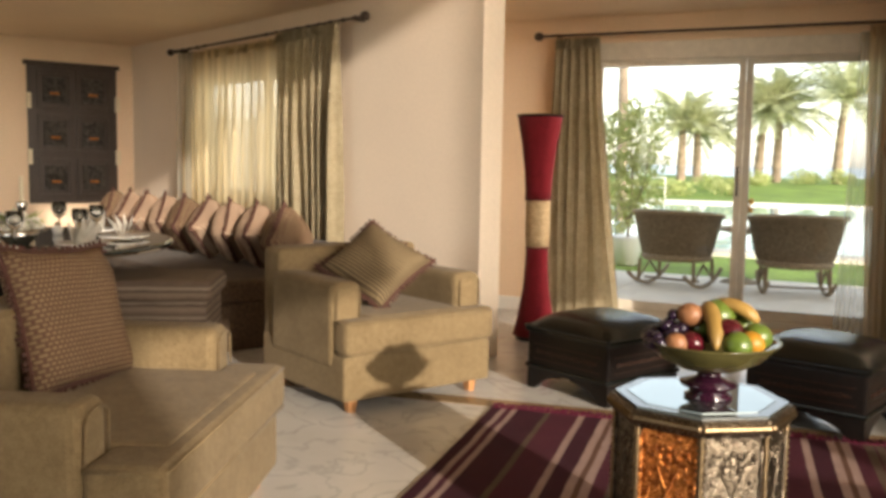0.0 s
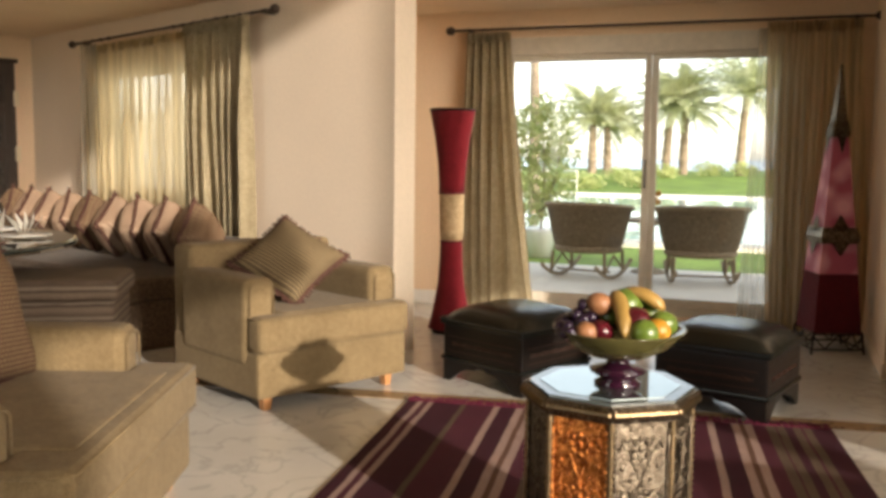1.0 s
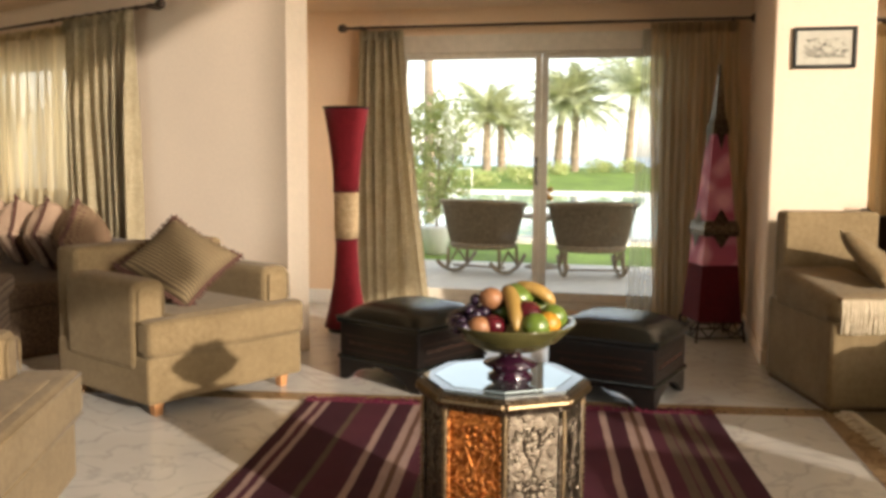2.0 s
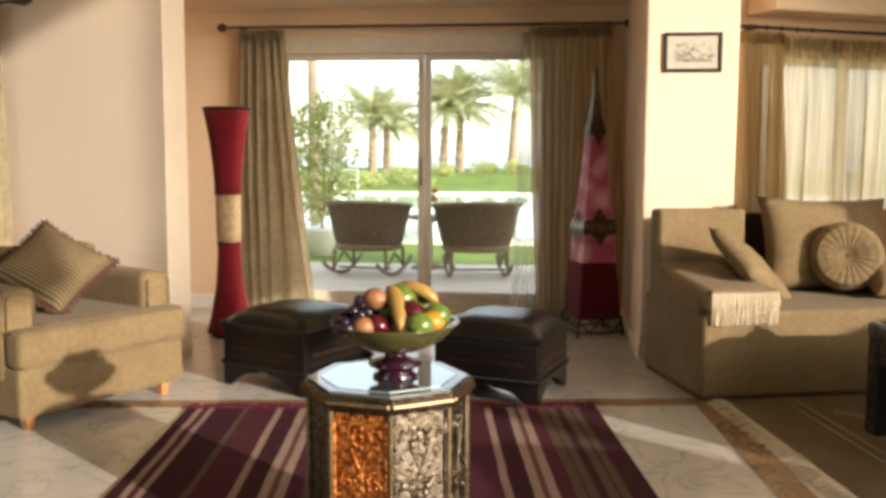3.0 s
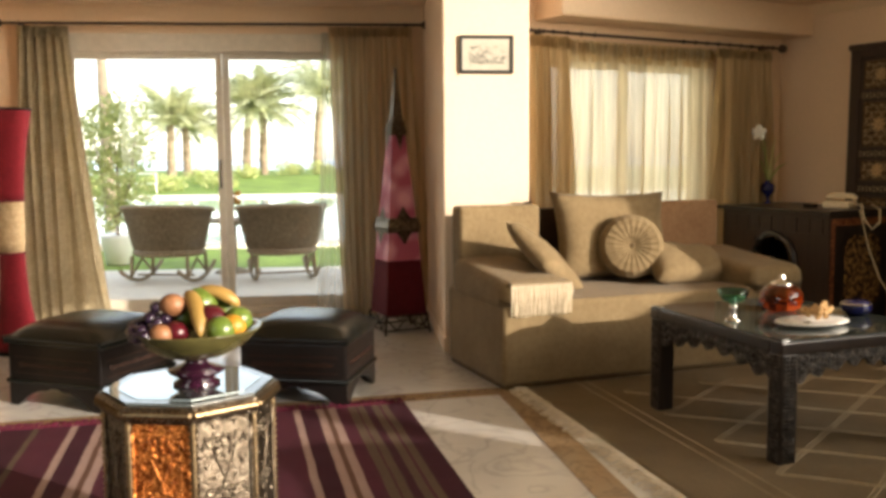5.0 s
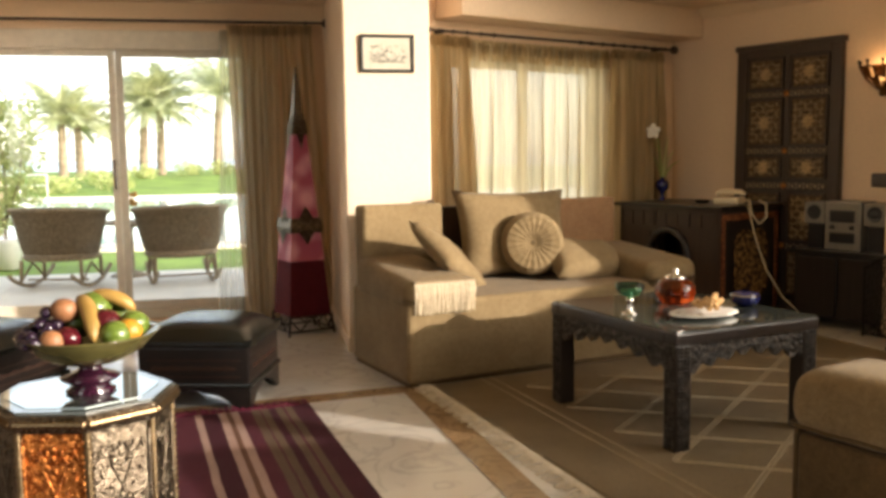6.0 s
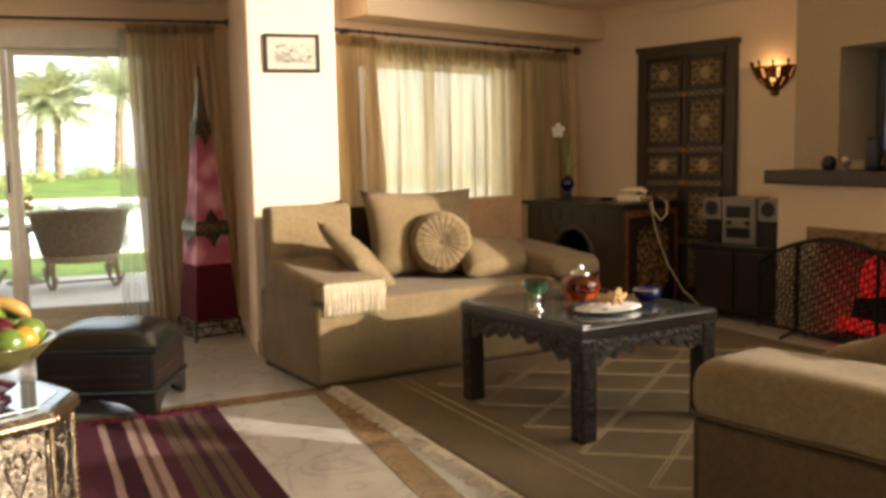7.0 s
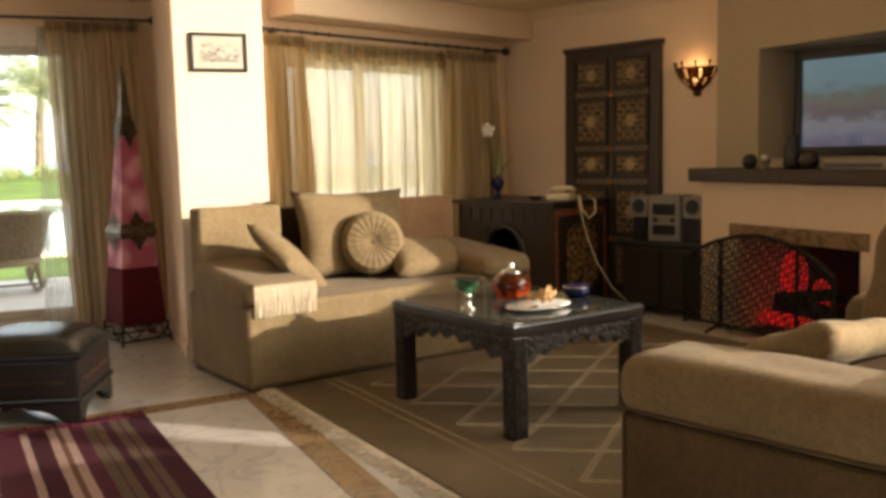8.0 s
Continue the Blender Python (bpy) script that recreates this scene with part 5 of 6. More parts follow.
def filigree(x0, x1, z0, z1, pitch=0.042):
    """Raised scrollwork filling a panel: paired spirals on a grid, mirrored about the panel's middle."""
    bm = bmesh.new()
    nx, nz = max(2, round((x1 - x0) / pitch)), max(2, round((z1 - z0) / pitch))
    dx, dz = (x1 - x0) / nx, (z1 - z0) / nz
    for i in range(nx):
        for j in range(nz):
            cx, cz = x0 + (i + 0.5) * dx, z0 + (j + 0.5) * dz
            sx, sz = (1 if i < nx / 2 else -1), (1 if (j + i) % 2 else -1)
            r = 0.44 * min(dx, dz)
            tube([(cx + sx * r * (1 - 0.085 * q) * math.cos(q * 0.62), 0.002, cz + sz * r * (1 - 0.085 * q) * math.sin(q * 0.62)) for q in range(11)], 0.0042, 5, bm, 0.0028)
    return bm


def rosette(cx, cz, r):
    bm = ball(r * 0.24, (cx, 0.0, cz), (1, 0.6, 1), 10)
    for q in range(8):
        u = q * math.pi / 4
        petal = ball(r * 0.30, (0, 0, 0), (1.25, 0.4, 0.62), 8)
        join(bm, petal, pose(cx + r * 0.60 * math.cos(u), 0.0, cz + r * 0.60 * math.sin(u), 0, -math.degrees(u), 0))
    return bm


for z0, z1 in ((1.665, 1.865), (1.25, 1.57), (1.01, 1.15), (0.55, 0.88), (0.15, 0.46)):
    for x0, x1 in ((0.115, DW / 2 - 0.045), (DW / 2 + 0.045, DW - 0.115)):
        p = part("carved_panel", box(x0, x1, 0.004, 0.021, z0, z1, 0.006), GILT, cd, "carved and gilded panel")
        # One panel's scrollwork gets the paler gilt as a painted glint.
        bright = 0.5 < z0 < 0.6 and x0 > 0.3
        part("scrollwork", filigree(x0 + 0.012, x1 - 0.012, z0 + 0.012, z1 - 0.012), GOLD_GLINT if bright else TARNISH, p, "raised gilded scrollwork", smooth=True)
        part("rosette", rosette((x0 + x1) / 2, (z0 + z1) / 2, 0.055), GOLD_GLINT, p, "raised gilded rosette", smooth=True)
        m_ = join(join(join(box(x0 - 0.016, x1 + 0.016, -0.004, 0.02, z1, z1 + 0.016, 0.003), box(x0 - 0.016, x1 + 0.016, -0.004, 0.02, z0 - 0.016, z0, 0.003)), box(x0 - 0.016, x0, -0.004, 0.02, z0, z1, 0.003)), box(x1, x1 + 0.016, -0.004, 0.02, z0, z1, 0.003))
        part("moulding", m_, DARKWOOD, p)
for z in (1.617, 1.20, 0.945, 0.505):
    rail = part("rail", box(0.085, DW - 0.085, 0.002, 0.021, z - 0.026, z + 0.026, 0.004), DARKWOOD, cd, "carved cross rail")
    part("scrollwork", filigree(0.10, DW - 0.10, z - 0.02, z + 0.02, 0.03), TARNISH, rail, "raised gilded scrollwork", smooth=True)
    part("boss", ball(0.022, (DW / 2, 0.0, z), (1, 0.6, 1), 12), BRASS, cd, "brass boss", smooth=True)

# ---- wall sconce ----
sc = thing("wall_sconce", E_ @ pose(1.80, 0.0, 1.555), "pierced bronze half-bowl wall lamp, lit", "wall lamp")
bm = bmesh.new()
prof = [(0.015, 0.0), (0.035, 0.015), (0.03, 0.035), (0.075, 0.07), (0.13, 0.125), (0.165, 0.19), (0.170, 0.205)]
n = 26
rings = [[bm.verts.new((r * math.cos(math.pi * (1 + i / n)), r * 0.75 * math.sin(math.pi * (1 + i / n)), z)) for i in range(n + 1)] for r, z in prof]
rnd = random.Random(9)
for a, b, k in zip(rings, rings[1:], range(9)):
    for i in range(n):
        if k in (3, 4) and i % 6 == (2 if k == 3 else 5):
            continue
        bm.faces.new((a[i], a[i + 1], b[i + 1], b[i]))
bmesh.ops.solidify(bm, geom=bm.faces[:], thickness=0.004)
part("bowl", bm, carved("aged_bronze", (0.34, 0.19, 0.08), (0.10, 0.055, 0.025), 60, 0.9, 0.4, 0.006, 0.6), sc, "pierced bronze bowl")
for i in range(6):
    a = math.pi * (1 + i / 5)
    part("finial", join(tube([(0.166 * math.cos(a), 0.125 * math.sin(a), 0.2), (0.17 * math.cos(a), 0.13 * math.sin(a), 0.228)], 0.007, 6),
                        ball(0.012, (0.17 * math.cos(a), 0.13 * math.sin(a), 0.235), (1, 1, 1), 8)), IRON, sc)
part("bulb", ball(0.04, (0.03, -0.055, 0.14), (1, 1, 1.2), 14), BULB, sc, "glowing amber bulb", smooth=True)
lp = bpy.data.lights.new("sconce_light", "POINT")
lp.energy, lp.color, lp.shadow_soft_size = 0.42, (1.0, 0.58, 0.25), 0.04
lo = new("sconce_light", lp)
lo.matrix_basis = E_ @ pose(1.80, -0.06, 1.745)

# ---- radio on its stand ----
st = thing("radio_stand", E_ @ pose(1.36, -0.36, 0), "low black wooden stand", "stand")
part("top", box(0, 0.70, 0, 0.34, 0.50, 0.53, 0.006), BLACK, st)
part("body", box(0.02, 0.68, 0.03, 0.32, 0.06, 0.50, 0.004), BLACK, st)
part("door", box(0.04, 0.34, 0.015, 0.03, 0.08, 0.48, 0.004), EBONY, st)
part("door", box(0.36, 0.66, 0.015, 0.03, 0.08, 0.48, 0.004), EBONY, st)
for x in (0.05, 0.65):
    part("foot", box(x - 0.03, x + 0.03, 0.05, 0.30, 0, 0.06), BLACK, st)
ra = thing("stereo", E_ @ pose(1.42, -0.30, 0.53), "silver-grey portable stereo with two round speakers", "stereo")
part("body", box(0.16, 0.42, 0, 0.2, 0, 0.33, 0.015), PLASTIC, ra)
part("display", box(0.20, 0.38, -0.006, 0.002, 0.19, 0.27, 0.004), BLACK, ra)
part("tape_deck", box(0.20, 0.38, -0.006, 0.002, 0.05, 0.12, 0.004), BLACK, ra)
for x in (0.22, 0.36):
    part("knob", lathe([(0.016, 0), (0.014, 0.015)], 12, m=pose(x, 0.0, 0.155, 90, 0, 0)), BLACK, ra)
for x in (0.0, 0.43):
    sp_ = part("speaker", box(x, x + 0.15, 0.01, 0.19, 0.17, 0.32, 0.01), PLASTIC, ra)
    part("cone", lathe([(0.052, 0), (0.048, 0.006), (0.03, 0.002), (0.012, 0.008)], 20, m=pose(x + 0.075, 0.01, 0.25, 90, 0, 0)), BLACK, sp_, "black speaker cone")
    part("speaker_stand", box(x + 0.02, x + 0.13, 0.03, 0.17, 0, 0.17), BLACK, ra)


# ---- curtain rods and curtains ----
def rod(m, length, z, label):
    root = thing("curtain_rod", m, label, "curtain rod")
    part("pole", tube([(0, 0, z), (length, 0, z)], 0.0105, 10), DARKWOOD, root)
    for x, s in ((0, -1), (length, 1)):
        part("finial", ball(0.033, (x + s * 0.03, 0, z), (1.2, 1, 1), 12), DARKWOOD, root, "turned knob", smooth=True)
    for x in (0.12, length - 0.12):
        part("bracket", box(x - 0.01, x + 0.01, 0, 0.10, z - 0.014, z + 0.014), DARKWOOD, root)
    for i in range(14):
        part("ring", lathe([(0.013, -0.003), (0.017, 0.0), (0.013, 0.003)], 10, m=pose(0.08 + (length - 0.16) * (i if i < 5 else i + 6) / 19, 0, z, 0, 90, 0)), DARKWOOD, root)
    return root


def curtain(m, w0, w1, h, folds, amp, mat, label, shift=0.0, seed=0, thick=0.004, fan=0.0):
    root = thing("curtain", m, label, "curtain")
    part("cloth", drape(w0, w1, h, folds, amp, thick=thick, shift=shift, seed=seed, fan=fan), mat, root, smooth=True)
    part("heading", drape(w0, w0, 0.07, folds * 2, amp * 0.5, thick=0.004, seed=seed, m=pose(0, -0.004, h - 0.075)), mat, root, "pinched pleat heading", smooth=True)
    return root


rod(frame_at(-2.35, 6.95, 0), 2.98, 2.17, "long dark wooden curtain rod with knobs")
curtain(pose(-2.07, 6.95, 0.01), 0.35, 0.66, 2.14, 6, 0.042, CURTAIN, "pale olive floor-length curtain drawn aside", 0.07, 1, 0.004, 0.72)
curtain(pose(0.13, 6.94, 0.01), 0.36, 0.26, 2.14, 6, 0.045, CURTAIN_DOOR, "gold-olive floor-length curtain drawn aside", 0.01, 2, 0.0)
curtain(pose(0.43, 6.92, 0.01), 0.24, 0.34, 2.14, 4, 0.045, CURTAIN_DOOR, "gold-olive floor-length curtain beside the pier", 0.13, 6, 0.0, 0.4)
curtain(pose(-0.05, 7.02, 0.02), 0.12, 0.20, 2.1, 5, 0.02, SHEER_THIN, "sheer white curtain gathered at the door", -0.03, 3, 0.0)
CR = frame_at(*C_ORIGIN, C_DEG)
rod(CR @ pose(-2.52, -0.10, 0), 2.38, 2.02, "dark curtain rod over the window")
curtain(CR @ pose(-2.37, -0.13, 0.30), 0.33, 0.36, 1.69, 5, 0.05, CURTAIN_GOLD, "gold-olive curtain drawn aside at the window", 0.03, 4, 0.0)
curtain(CR @ pose(-0.57, -0.13, 0.30), 0.58, 0.66, 1.69, 7, 0.055, CURTAIN_GOLD, "gold-olive curtain drawn aside at the window", -0.01, 5, 0.0)
curtain(CR @ pose(-1.53, -0.05, 0.40), 1.46, 1.46, 1.57, 12, 0.045, SHEER, "sheer cream curtain across the window", 0.0, 7, 0.0)
# Extra strip in browner cloth paints the sheer's shade above the glass.
curtain(CR @ pose(-1.53, -0.052, 1.845), 1.46, 1.46, 0.14, 26, 0.012, CURTAIN_GOLD, "added brown band for the shaded top of the sheer", 0.0, 17, 0.0)
AR = pose(*A_END, 0, 0, 0, -24.6)          # x along the dining wall from its far corner
rod(AR @ pose(4.26 - 3.05, -0.10, 0), 3.05, 2.16, "dark wooden curtain rod with knobs")
curtain(AR @ pose(4.26 - 0.68, -0.12, 0.05), 0.86, 0.80, 2.10, 8, 0.05, CURTAIN, "olive floor-length curtain drawn over half the window", 0.05, 8)
curtain(AR @ pose(4.26 - 1.98, -0.06, 0.10), 1.75, 1.70, 2.03, 13, 0.05, SHEER, "sheer cream curtain across the dining window", 0.0, 9, 0.0)
curtain(AR @ pose(4.26 - 2.75, -0.10, 0.10), 0.28, 0.30, 2.03, 5, 0.03, SHEER_THIN, "second sheer layer gathered at the side", 0.0, 10, 0.0)

# ---- floor lamps ----
l1 = thing("floor_lamp", pose(-2.02, 6.0, 0), "tall waisted floor lamp of red cloth with a beige middle", "floor lamp")
part("upper_shade", lathe([(0.088, 0.955), (0.088, 1.02), (0.096, 1.14), (0.118, 1.32), (0.154, 1.515), (0.148, 1.515), (0.112, 1.32)], 28), RED, l1, "red cloth upper shade", smooth=True)
part("middle_shade", lathe([(0.074, 0.63), (0.080, 0.70), (0.083, 0.955)], 28), BEIGE_SHADE, l1, "beige parchment middle", smooth=True)
part("lower_shade", lathe([(0.154, 0.03), (0.124, 0.15), (0.090, 0.34), (0.077, 0.52), (0.075, 0.625)], 28), RED, l1, "red cloth lower shade", smooth=True)
part("foot", lathe([(0.13, 0.0), (0.13, 0.03)], 28), IRON, l1)
part("ring", lathe([(0.155, 1.505), (0.159, 1.513), (0.155, 1.52)], 28), IRON, l1)
for z, r in ((0.628, 0.078), (0.955, 0.09)):
    part("band", lathe([(r - 0.002, z - 0.006), (r + 0.003, z), (r - 0.002, z + 0.006)], 28), WINE, l1)

l2 = thing("floor_lamp", pose(0.40, 6.40, 0, 0, 0, 20), "tall pyramid floor lamp of pink and wine parchment in metal bands", "floor lamp")


def pyramid(prof, mat, name, label=""):
    part(name, lathe([(r * 1.35, z) for r, z in prof], sides=4, m=pose(0, 0, 0, 0, 0, 45)), mat, l2, label)


HX = lambda z: 0.155 - 0.150 * ((z - 0.13) / 1.66) ** 1.15
pyramid([(HX(0.13), 0.13), (HX(0.30), 0.30), (HX(0.50), 0.50)], WINE, "lower_shade", "wine red lower shade")
pyramid([(HX(0.50), 0.50), (HX(0.70), 0.70)], PINK, "pink_shade", "mottled pink shade")
pyramid([(HX(0.78), 0.78), (HX(1.1), 1.1), (HX(1.36), 1.36)], PINK, "upper_shade", "mottled pink upper shade")
pyramid([(HX(0.70) + 0.012, 0.69), (HX(0.72) + 0.02, 0.73), (HX(0.78) + 0.008, 0.79)], SILVER, "metal_band", "chased metal band")
pyramid([(HX(1.36) + 0.006, 1.35), (HX(1.38) + 0.012, 1.38), (HX(1.45) + 0.004, 1.45)], SILVER, "metal_band", "chased metal band")
for zc, up, down in ((0.74, 0.13, 0.13), (1.40, 0.10, 0.16)):
    for q in range(4):
        bm = bmesh.new()
        r0 = HX(zc) * 0.955 + 0.010
        lean = 0.150 * 1.15 / 1.66 * 0.955
        span = HX(zc) * 0.95
        tips = [(-span, 0.0), (-span * 0.45, -down * 0.45), (0.0, -down), (span * 0.45, -down * 0.45), (span, 0.0), (span * 0.5, up * 0.35), (0.0, up), (-span * 0.5, up * 0.35)]
        ring = [bm.verts.new((x, -r0 + lean * dz - 0.004, zc + dz)) for x, dz in tips]
        bm.faces.new(ring)
        bmesh.ops.solidify(bm, geom=bm.faces[:], thickness=0.004)
        part("metal_leaf", bm, SILVER, l2, "pointed chased metal leaf", pose(0, 0, 0, 0, 0, 90 * q))
pyramid([(HX(1.45), 1.45), (HX(1.6), 1.6), (0.006, 1.80)], SILVER, "tip", "dark metal tip")
for sx in (-1, 1):
    for sy in (-1, 1):
        part("leg", tube([(sx * 0.15, sy * 0.15, 0.14), (sx * 0.165, sy * 0.165, 0.0)], 0.008, 6), IRON, l2)
zz = bmesh.new()
for s in (-1, 1):
    for q in range(4):
        a, b = -0.16 + q * 0.08, -0.16 + (q + 1) * 0.08
        tube([(a, s * 0.158, 0.03 if q % 2 else 0.12), (b, s * 0.158, 0.12 if q % 2 else 0.03)], 0.005, 5, zz)
        tube([(s * 0.158, a, 0.03 if q % 2 else 0.12), (s * 0.158, b, 0.12 if q % 2 else 0.03)], 0.005, 5, zz)
    tube([(-0.16, s * 0.16, 0.03), (0.16, s * 0.16, 0.03)], 0.006, 5, zz)
    tube([(s * 0.16, -0.16, 0.03), (s * 0.16, 0.16, 0.03)], 0.006, 5, zz)
    tube([(-0.155, s * 0.155, 0.125), (0.155, s * 0.155, 0.125)], 0.006, 5, zz)
part("zigzag_base", zz, IRON, l2, "zigzag wire base")

# ---- framed print ----
pf = thing("framed_print", pose(0.748, 5.64, 1.70), "small framed pale landscape print on the pier", "picture")
w_, h_ = 0.33, 0.225
part("frame", join(join(join(box(0, w_, -0.018, 0, 0, 0.018, 0.003), box(0, w_, -0.018, 0, h_ - 0.018, h_, 0.003)), box(0, 0.018, -0.018, 0, 0.018, h_ - 0.018, 0.003)), box(w_ - 0.018, w_, -0.018, 0, 0.018, h_ - 0.018, 0.003)), BLACK, pf)
part("paper", box(0.018, w_ - 0.018, -0.008, -0.003, 0.018, h_ - 0.018), PAPER, pf, "pale mounted print")
ink = bmesh.new()
rnd = random.Random(14)
for i in range(150):
    x, z = rnd.uniform(0.05, 0.26), 0.06 + rnd.random() ** 1.6 * 0.10
    ln = rnd.uniform(0.004, 0.03)
    tube([(x, -0.0085, z), (x + ln, -0.0085, z + rnd.uniform(-0.006, 0.006))], rnd.uniform(0.0006, 0.002), 4, ink)
part("drawing", ink, INK, pf, "grey drawn landscape")

# ---- smoke detector ----
sd = thing("smoke_detector", pose(-1.45, 6.0, CEIL), "small round white smoke detector on the ceiling", "smoke detector")
part("body", lathe([(0.03, -0.035), (0.05, -0.03), (0.055, 0.0)], 20), CREAM, sd)

# ---- dining corner ----
dt = thing("dining_table", pose(-4.12, 3.42, 0), "round dark glass dining table on an iron base", "dining table")
part("top", lathe([(0.90, 0.735), (0.915, 0.742), (0.915, 0.75), (0.90, 0.757)], 56), MIRROR_TOP, dt, "round dark glass top")
part("rim", lathe([(0.905, 0.722), (0.918, 0.728), (0.918, 0.735), (0.90, 0.735)], 56), STEEL, dt, "metal edge band")
part("column", lathe([(0.22, 0.0), (0.20, 0.04), (0.06, 0.08), (0.05, 0.4), (0.09, 0.68), (0.3, 0.722)], 24), IRON, dt)
DT = pose(-4.12, 3.42, 0.757)


def setting(a, r, k):
    M = DT @ pose(0, 0, 0, 0, 0, a) @ pose(r, 0, 0)
    p = thing("dinner_plate", M, "white dinner plate on the glass table", "plate", "place settings")
    part("plate", lathe([(0.07, 0), (0.10, 0.006), (0.135, 0.016), (0.132, 0.02), (0.09, 0.011), (0, 0.01)], 28), CHINA, p, smooth=True)
    nk = thing("napkin", M @ pose(0, 0, 0.012), "folded white napkin stood on a plate", "napkin", "place settings")
    bm = bmesh.new()
    for q in range(5):
        t = (q - 2) * 0.5
        a0, b0, c0 = bm.verts.new((0.02 * t, -0.05, 0)), bm.verts.new((0.02 * t, 0.05, 0)), bm.verts.new((0.09 * t, 0.02 * t, 0.13 - 0.02 * abs(t)))
        d0 = bm.verts.new((0.05 * t + 0.02, 0.06 * t, 0.07))
        bm.faces.new((a0, b0, c0))
        bm.faces.new((a0, d0, c0))
    bmesh.ops.solidify(bm, geom=bm.faces[:], thickness=0.004)
    part("cloth", bm, CLOTH, nk)
    g = thing("wine_glass", M @ pose(-0.15, 0.12, 0), "clear stemmed wine glass", "glass", "place settings")
    part("bowl", lathe([(0.035, 0), (0.033, 0.004), (0.006, 0.01), (0.005, 0.08), (0.03, 0.10), (0.042, 0.135), (0.038, 0.175), (0.036, 0.173), (0.038, 0.135), (0.0, 0.105)], 20), CLEAR, g, smooth=True)
    f = thing("cutlery", M @ pose(0.0, -0.17, 0), "silver knife and fork", "cutlery", "place settings")
    part("fork", join(tube([(-0.10, 0.0, 0.004), (0.04, 0, 0.005)], 0.005, 6), box(0.04, 0.10, -0.012, 0.012, 0.001, 0.006, 0.002)), STEEL, f)
    part("knife", join(tube([(-0.10, 0.03, 0.004), (0.0, 0.03, 0.005)], 0.006, 6), box(0.0, 0.11, 0.022, 0.038, 0.002, 0.005, 0.001)), STEEL, f)


for k, a in enumerate((40, 0, -40, -85, 85, 130, 175, 220)):
    setting(a, 0.66, k)
can = thing("candelabrum", DT @ pose(0.12, 0.1, 0), "silver candle stand among glass ornaments", "candle stand")
part("stand", lathe([(0.06, 0), (0.055, 0.01), (0.012, 0.03), (0.02, 0.08), (0.01, 0.12), (0.022, 0.16), (0.03, 0.19), (0.02, 0.2)], 20), STEEL, can, smooth=True)
part("candle", lathe([(0.011, 0.2), (0.011, 0.33)], 12), CREAM, can)
fb = thing("flower_bowl", DT @ pose(0.35, -0.12, 0), "low bowl of pale flowers and leaves", "flowers")
part("bowl", lathe([(0.05, 0), (0.09, 0.04), (0.10, 0.07), (0.09, 0.068), (0.0, 0.03)], 22), STEEL, fb, smooth=True)
ff = bmesh.new()
rnd = random.Random(33)
for i in range(30):
    ball(rnd.uniform(0.014, 0.03), (rnd.uniform(-0.09, 0.09), rnd.uniform(-0.09, 0.09), 0.08 + rnd.random() * 0.07), (1, 1, 0.7), 7, ff)
part("blooms", ff, PETAL, fb, "pale blooms")
lv2 = bmesh.new()
for i in range(24):
    a = rnd.random() * 6.28
    tube([(0, 0, 0.07), (0.07 * math.cos(a), 0.07 * math.sin(a), 0.13), (0.13 * math.cos(a), 0.13 * math.sin(a), 0.10 + 0.08 * rnd.random())], 0.008, 5, lv2, 0.002)
part("leaves", lv2, LEAF, fb)
for i, (x, y) in enumerate(((0.02, 0.42), (0.3, 0.3), (-0.2, 0.2), (0.5, 0.15))):
    s = thing("salt_cellar", DT @ pose(x, y, 0), "small cut-glass and silver cellar", "tableware", "small tableware")
    part("jar", lathe([(0.025, 0), (0.03, 0.03), (0.02, 0.05)], 12), CLEAR if i % 2 else CHINA, s, smooth=True)
    part("lid", lathe([(0.021, 0.05), (0.015, 0.062), (0.004, 0.07)], 12), STEEL, s)

bq = thing("banquette", AR @ pose(4.26 - 0.05, -0.22, 0, 0, 0, 180), "brown woven banquette along the dining wall", "banquette")
part("base", box(-0.1, 3.6, 0.0, 0.95, 0.0, 0.30, 0.02), BROWNWEAVE, bq)
part("seat", box(-0.1, 3.6, -0.02, 0.97, 0.30, 0.44, 0.04, 3), BROWNWEAVE, bq, "brown kilim seat")
part("back", box(-0.1, 3.6, -0.12, 0.06, 0.30, 0.62, 0.03, 2), BROWNWEAVE, bq)
for i in range(9):
    s = -0.05 + 0.38 * i
    cushion(AR @ pose(4.26 - 0.18 - s, -0.60, 0.665, 0, 0, 118 + 9 * (i % 3)) @ pose(0, 0, 0, -6, 0, 0) @ pose(0, 0, 0, 0, 45 + 5 * (i % 2), 0), "peach striped cushion with a dark fringe stood on its corner", 0.34, 0.34, 0.27,
            PEACH if i % 4 else CHECK, TRIM, 40 + i, "cushion", "row of banquette cushions")
KILIM = striped("grey_brown_kilim", [(0.0, (0.17, 0.125, 0.09)), (0.28, (0.085, 0.058, 0.042)), (0.45, (0.20, 0.155, 0.115)), (0.68, (0.10, 0.068, 0.05)), (0.85, (0.14, 0.10, 0.072))],
                0.075, 2, waviness=0.03)
pouf = thing("pouf", pose(-3.42, 3.72, 0, 0, 0, 30), "low stool covered in brown woven kilim, arched below", "stool")
part("body", panel_wall(0.80, 0.50, [(0.26, 0.54, 0.0, 0.36)], 0.5), KILIM, pouf, "kilim-covered side with an opening", pose(-0.40, -0.25, 0))
arch = bmesh.new()
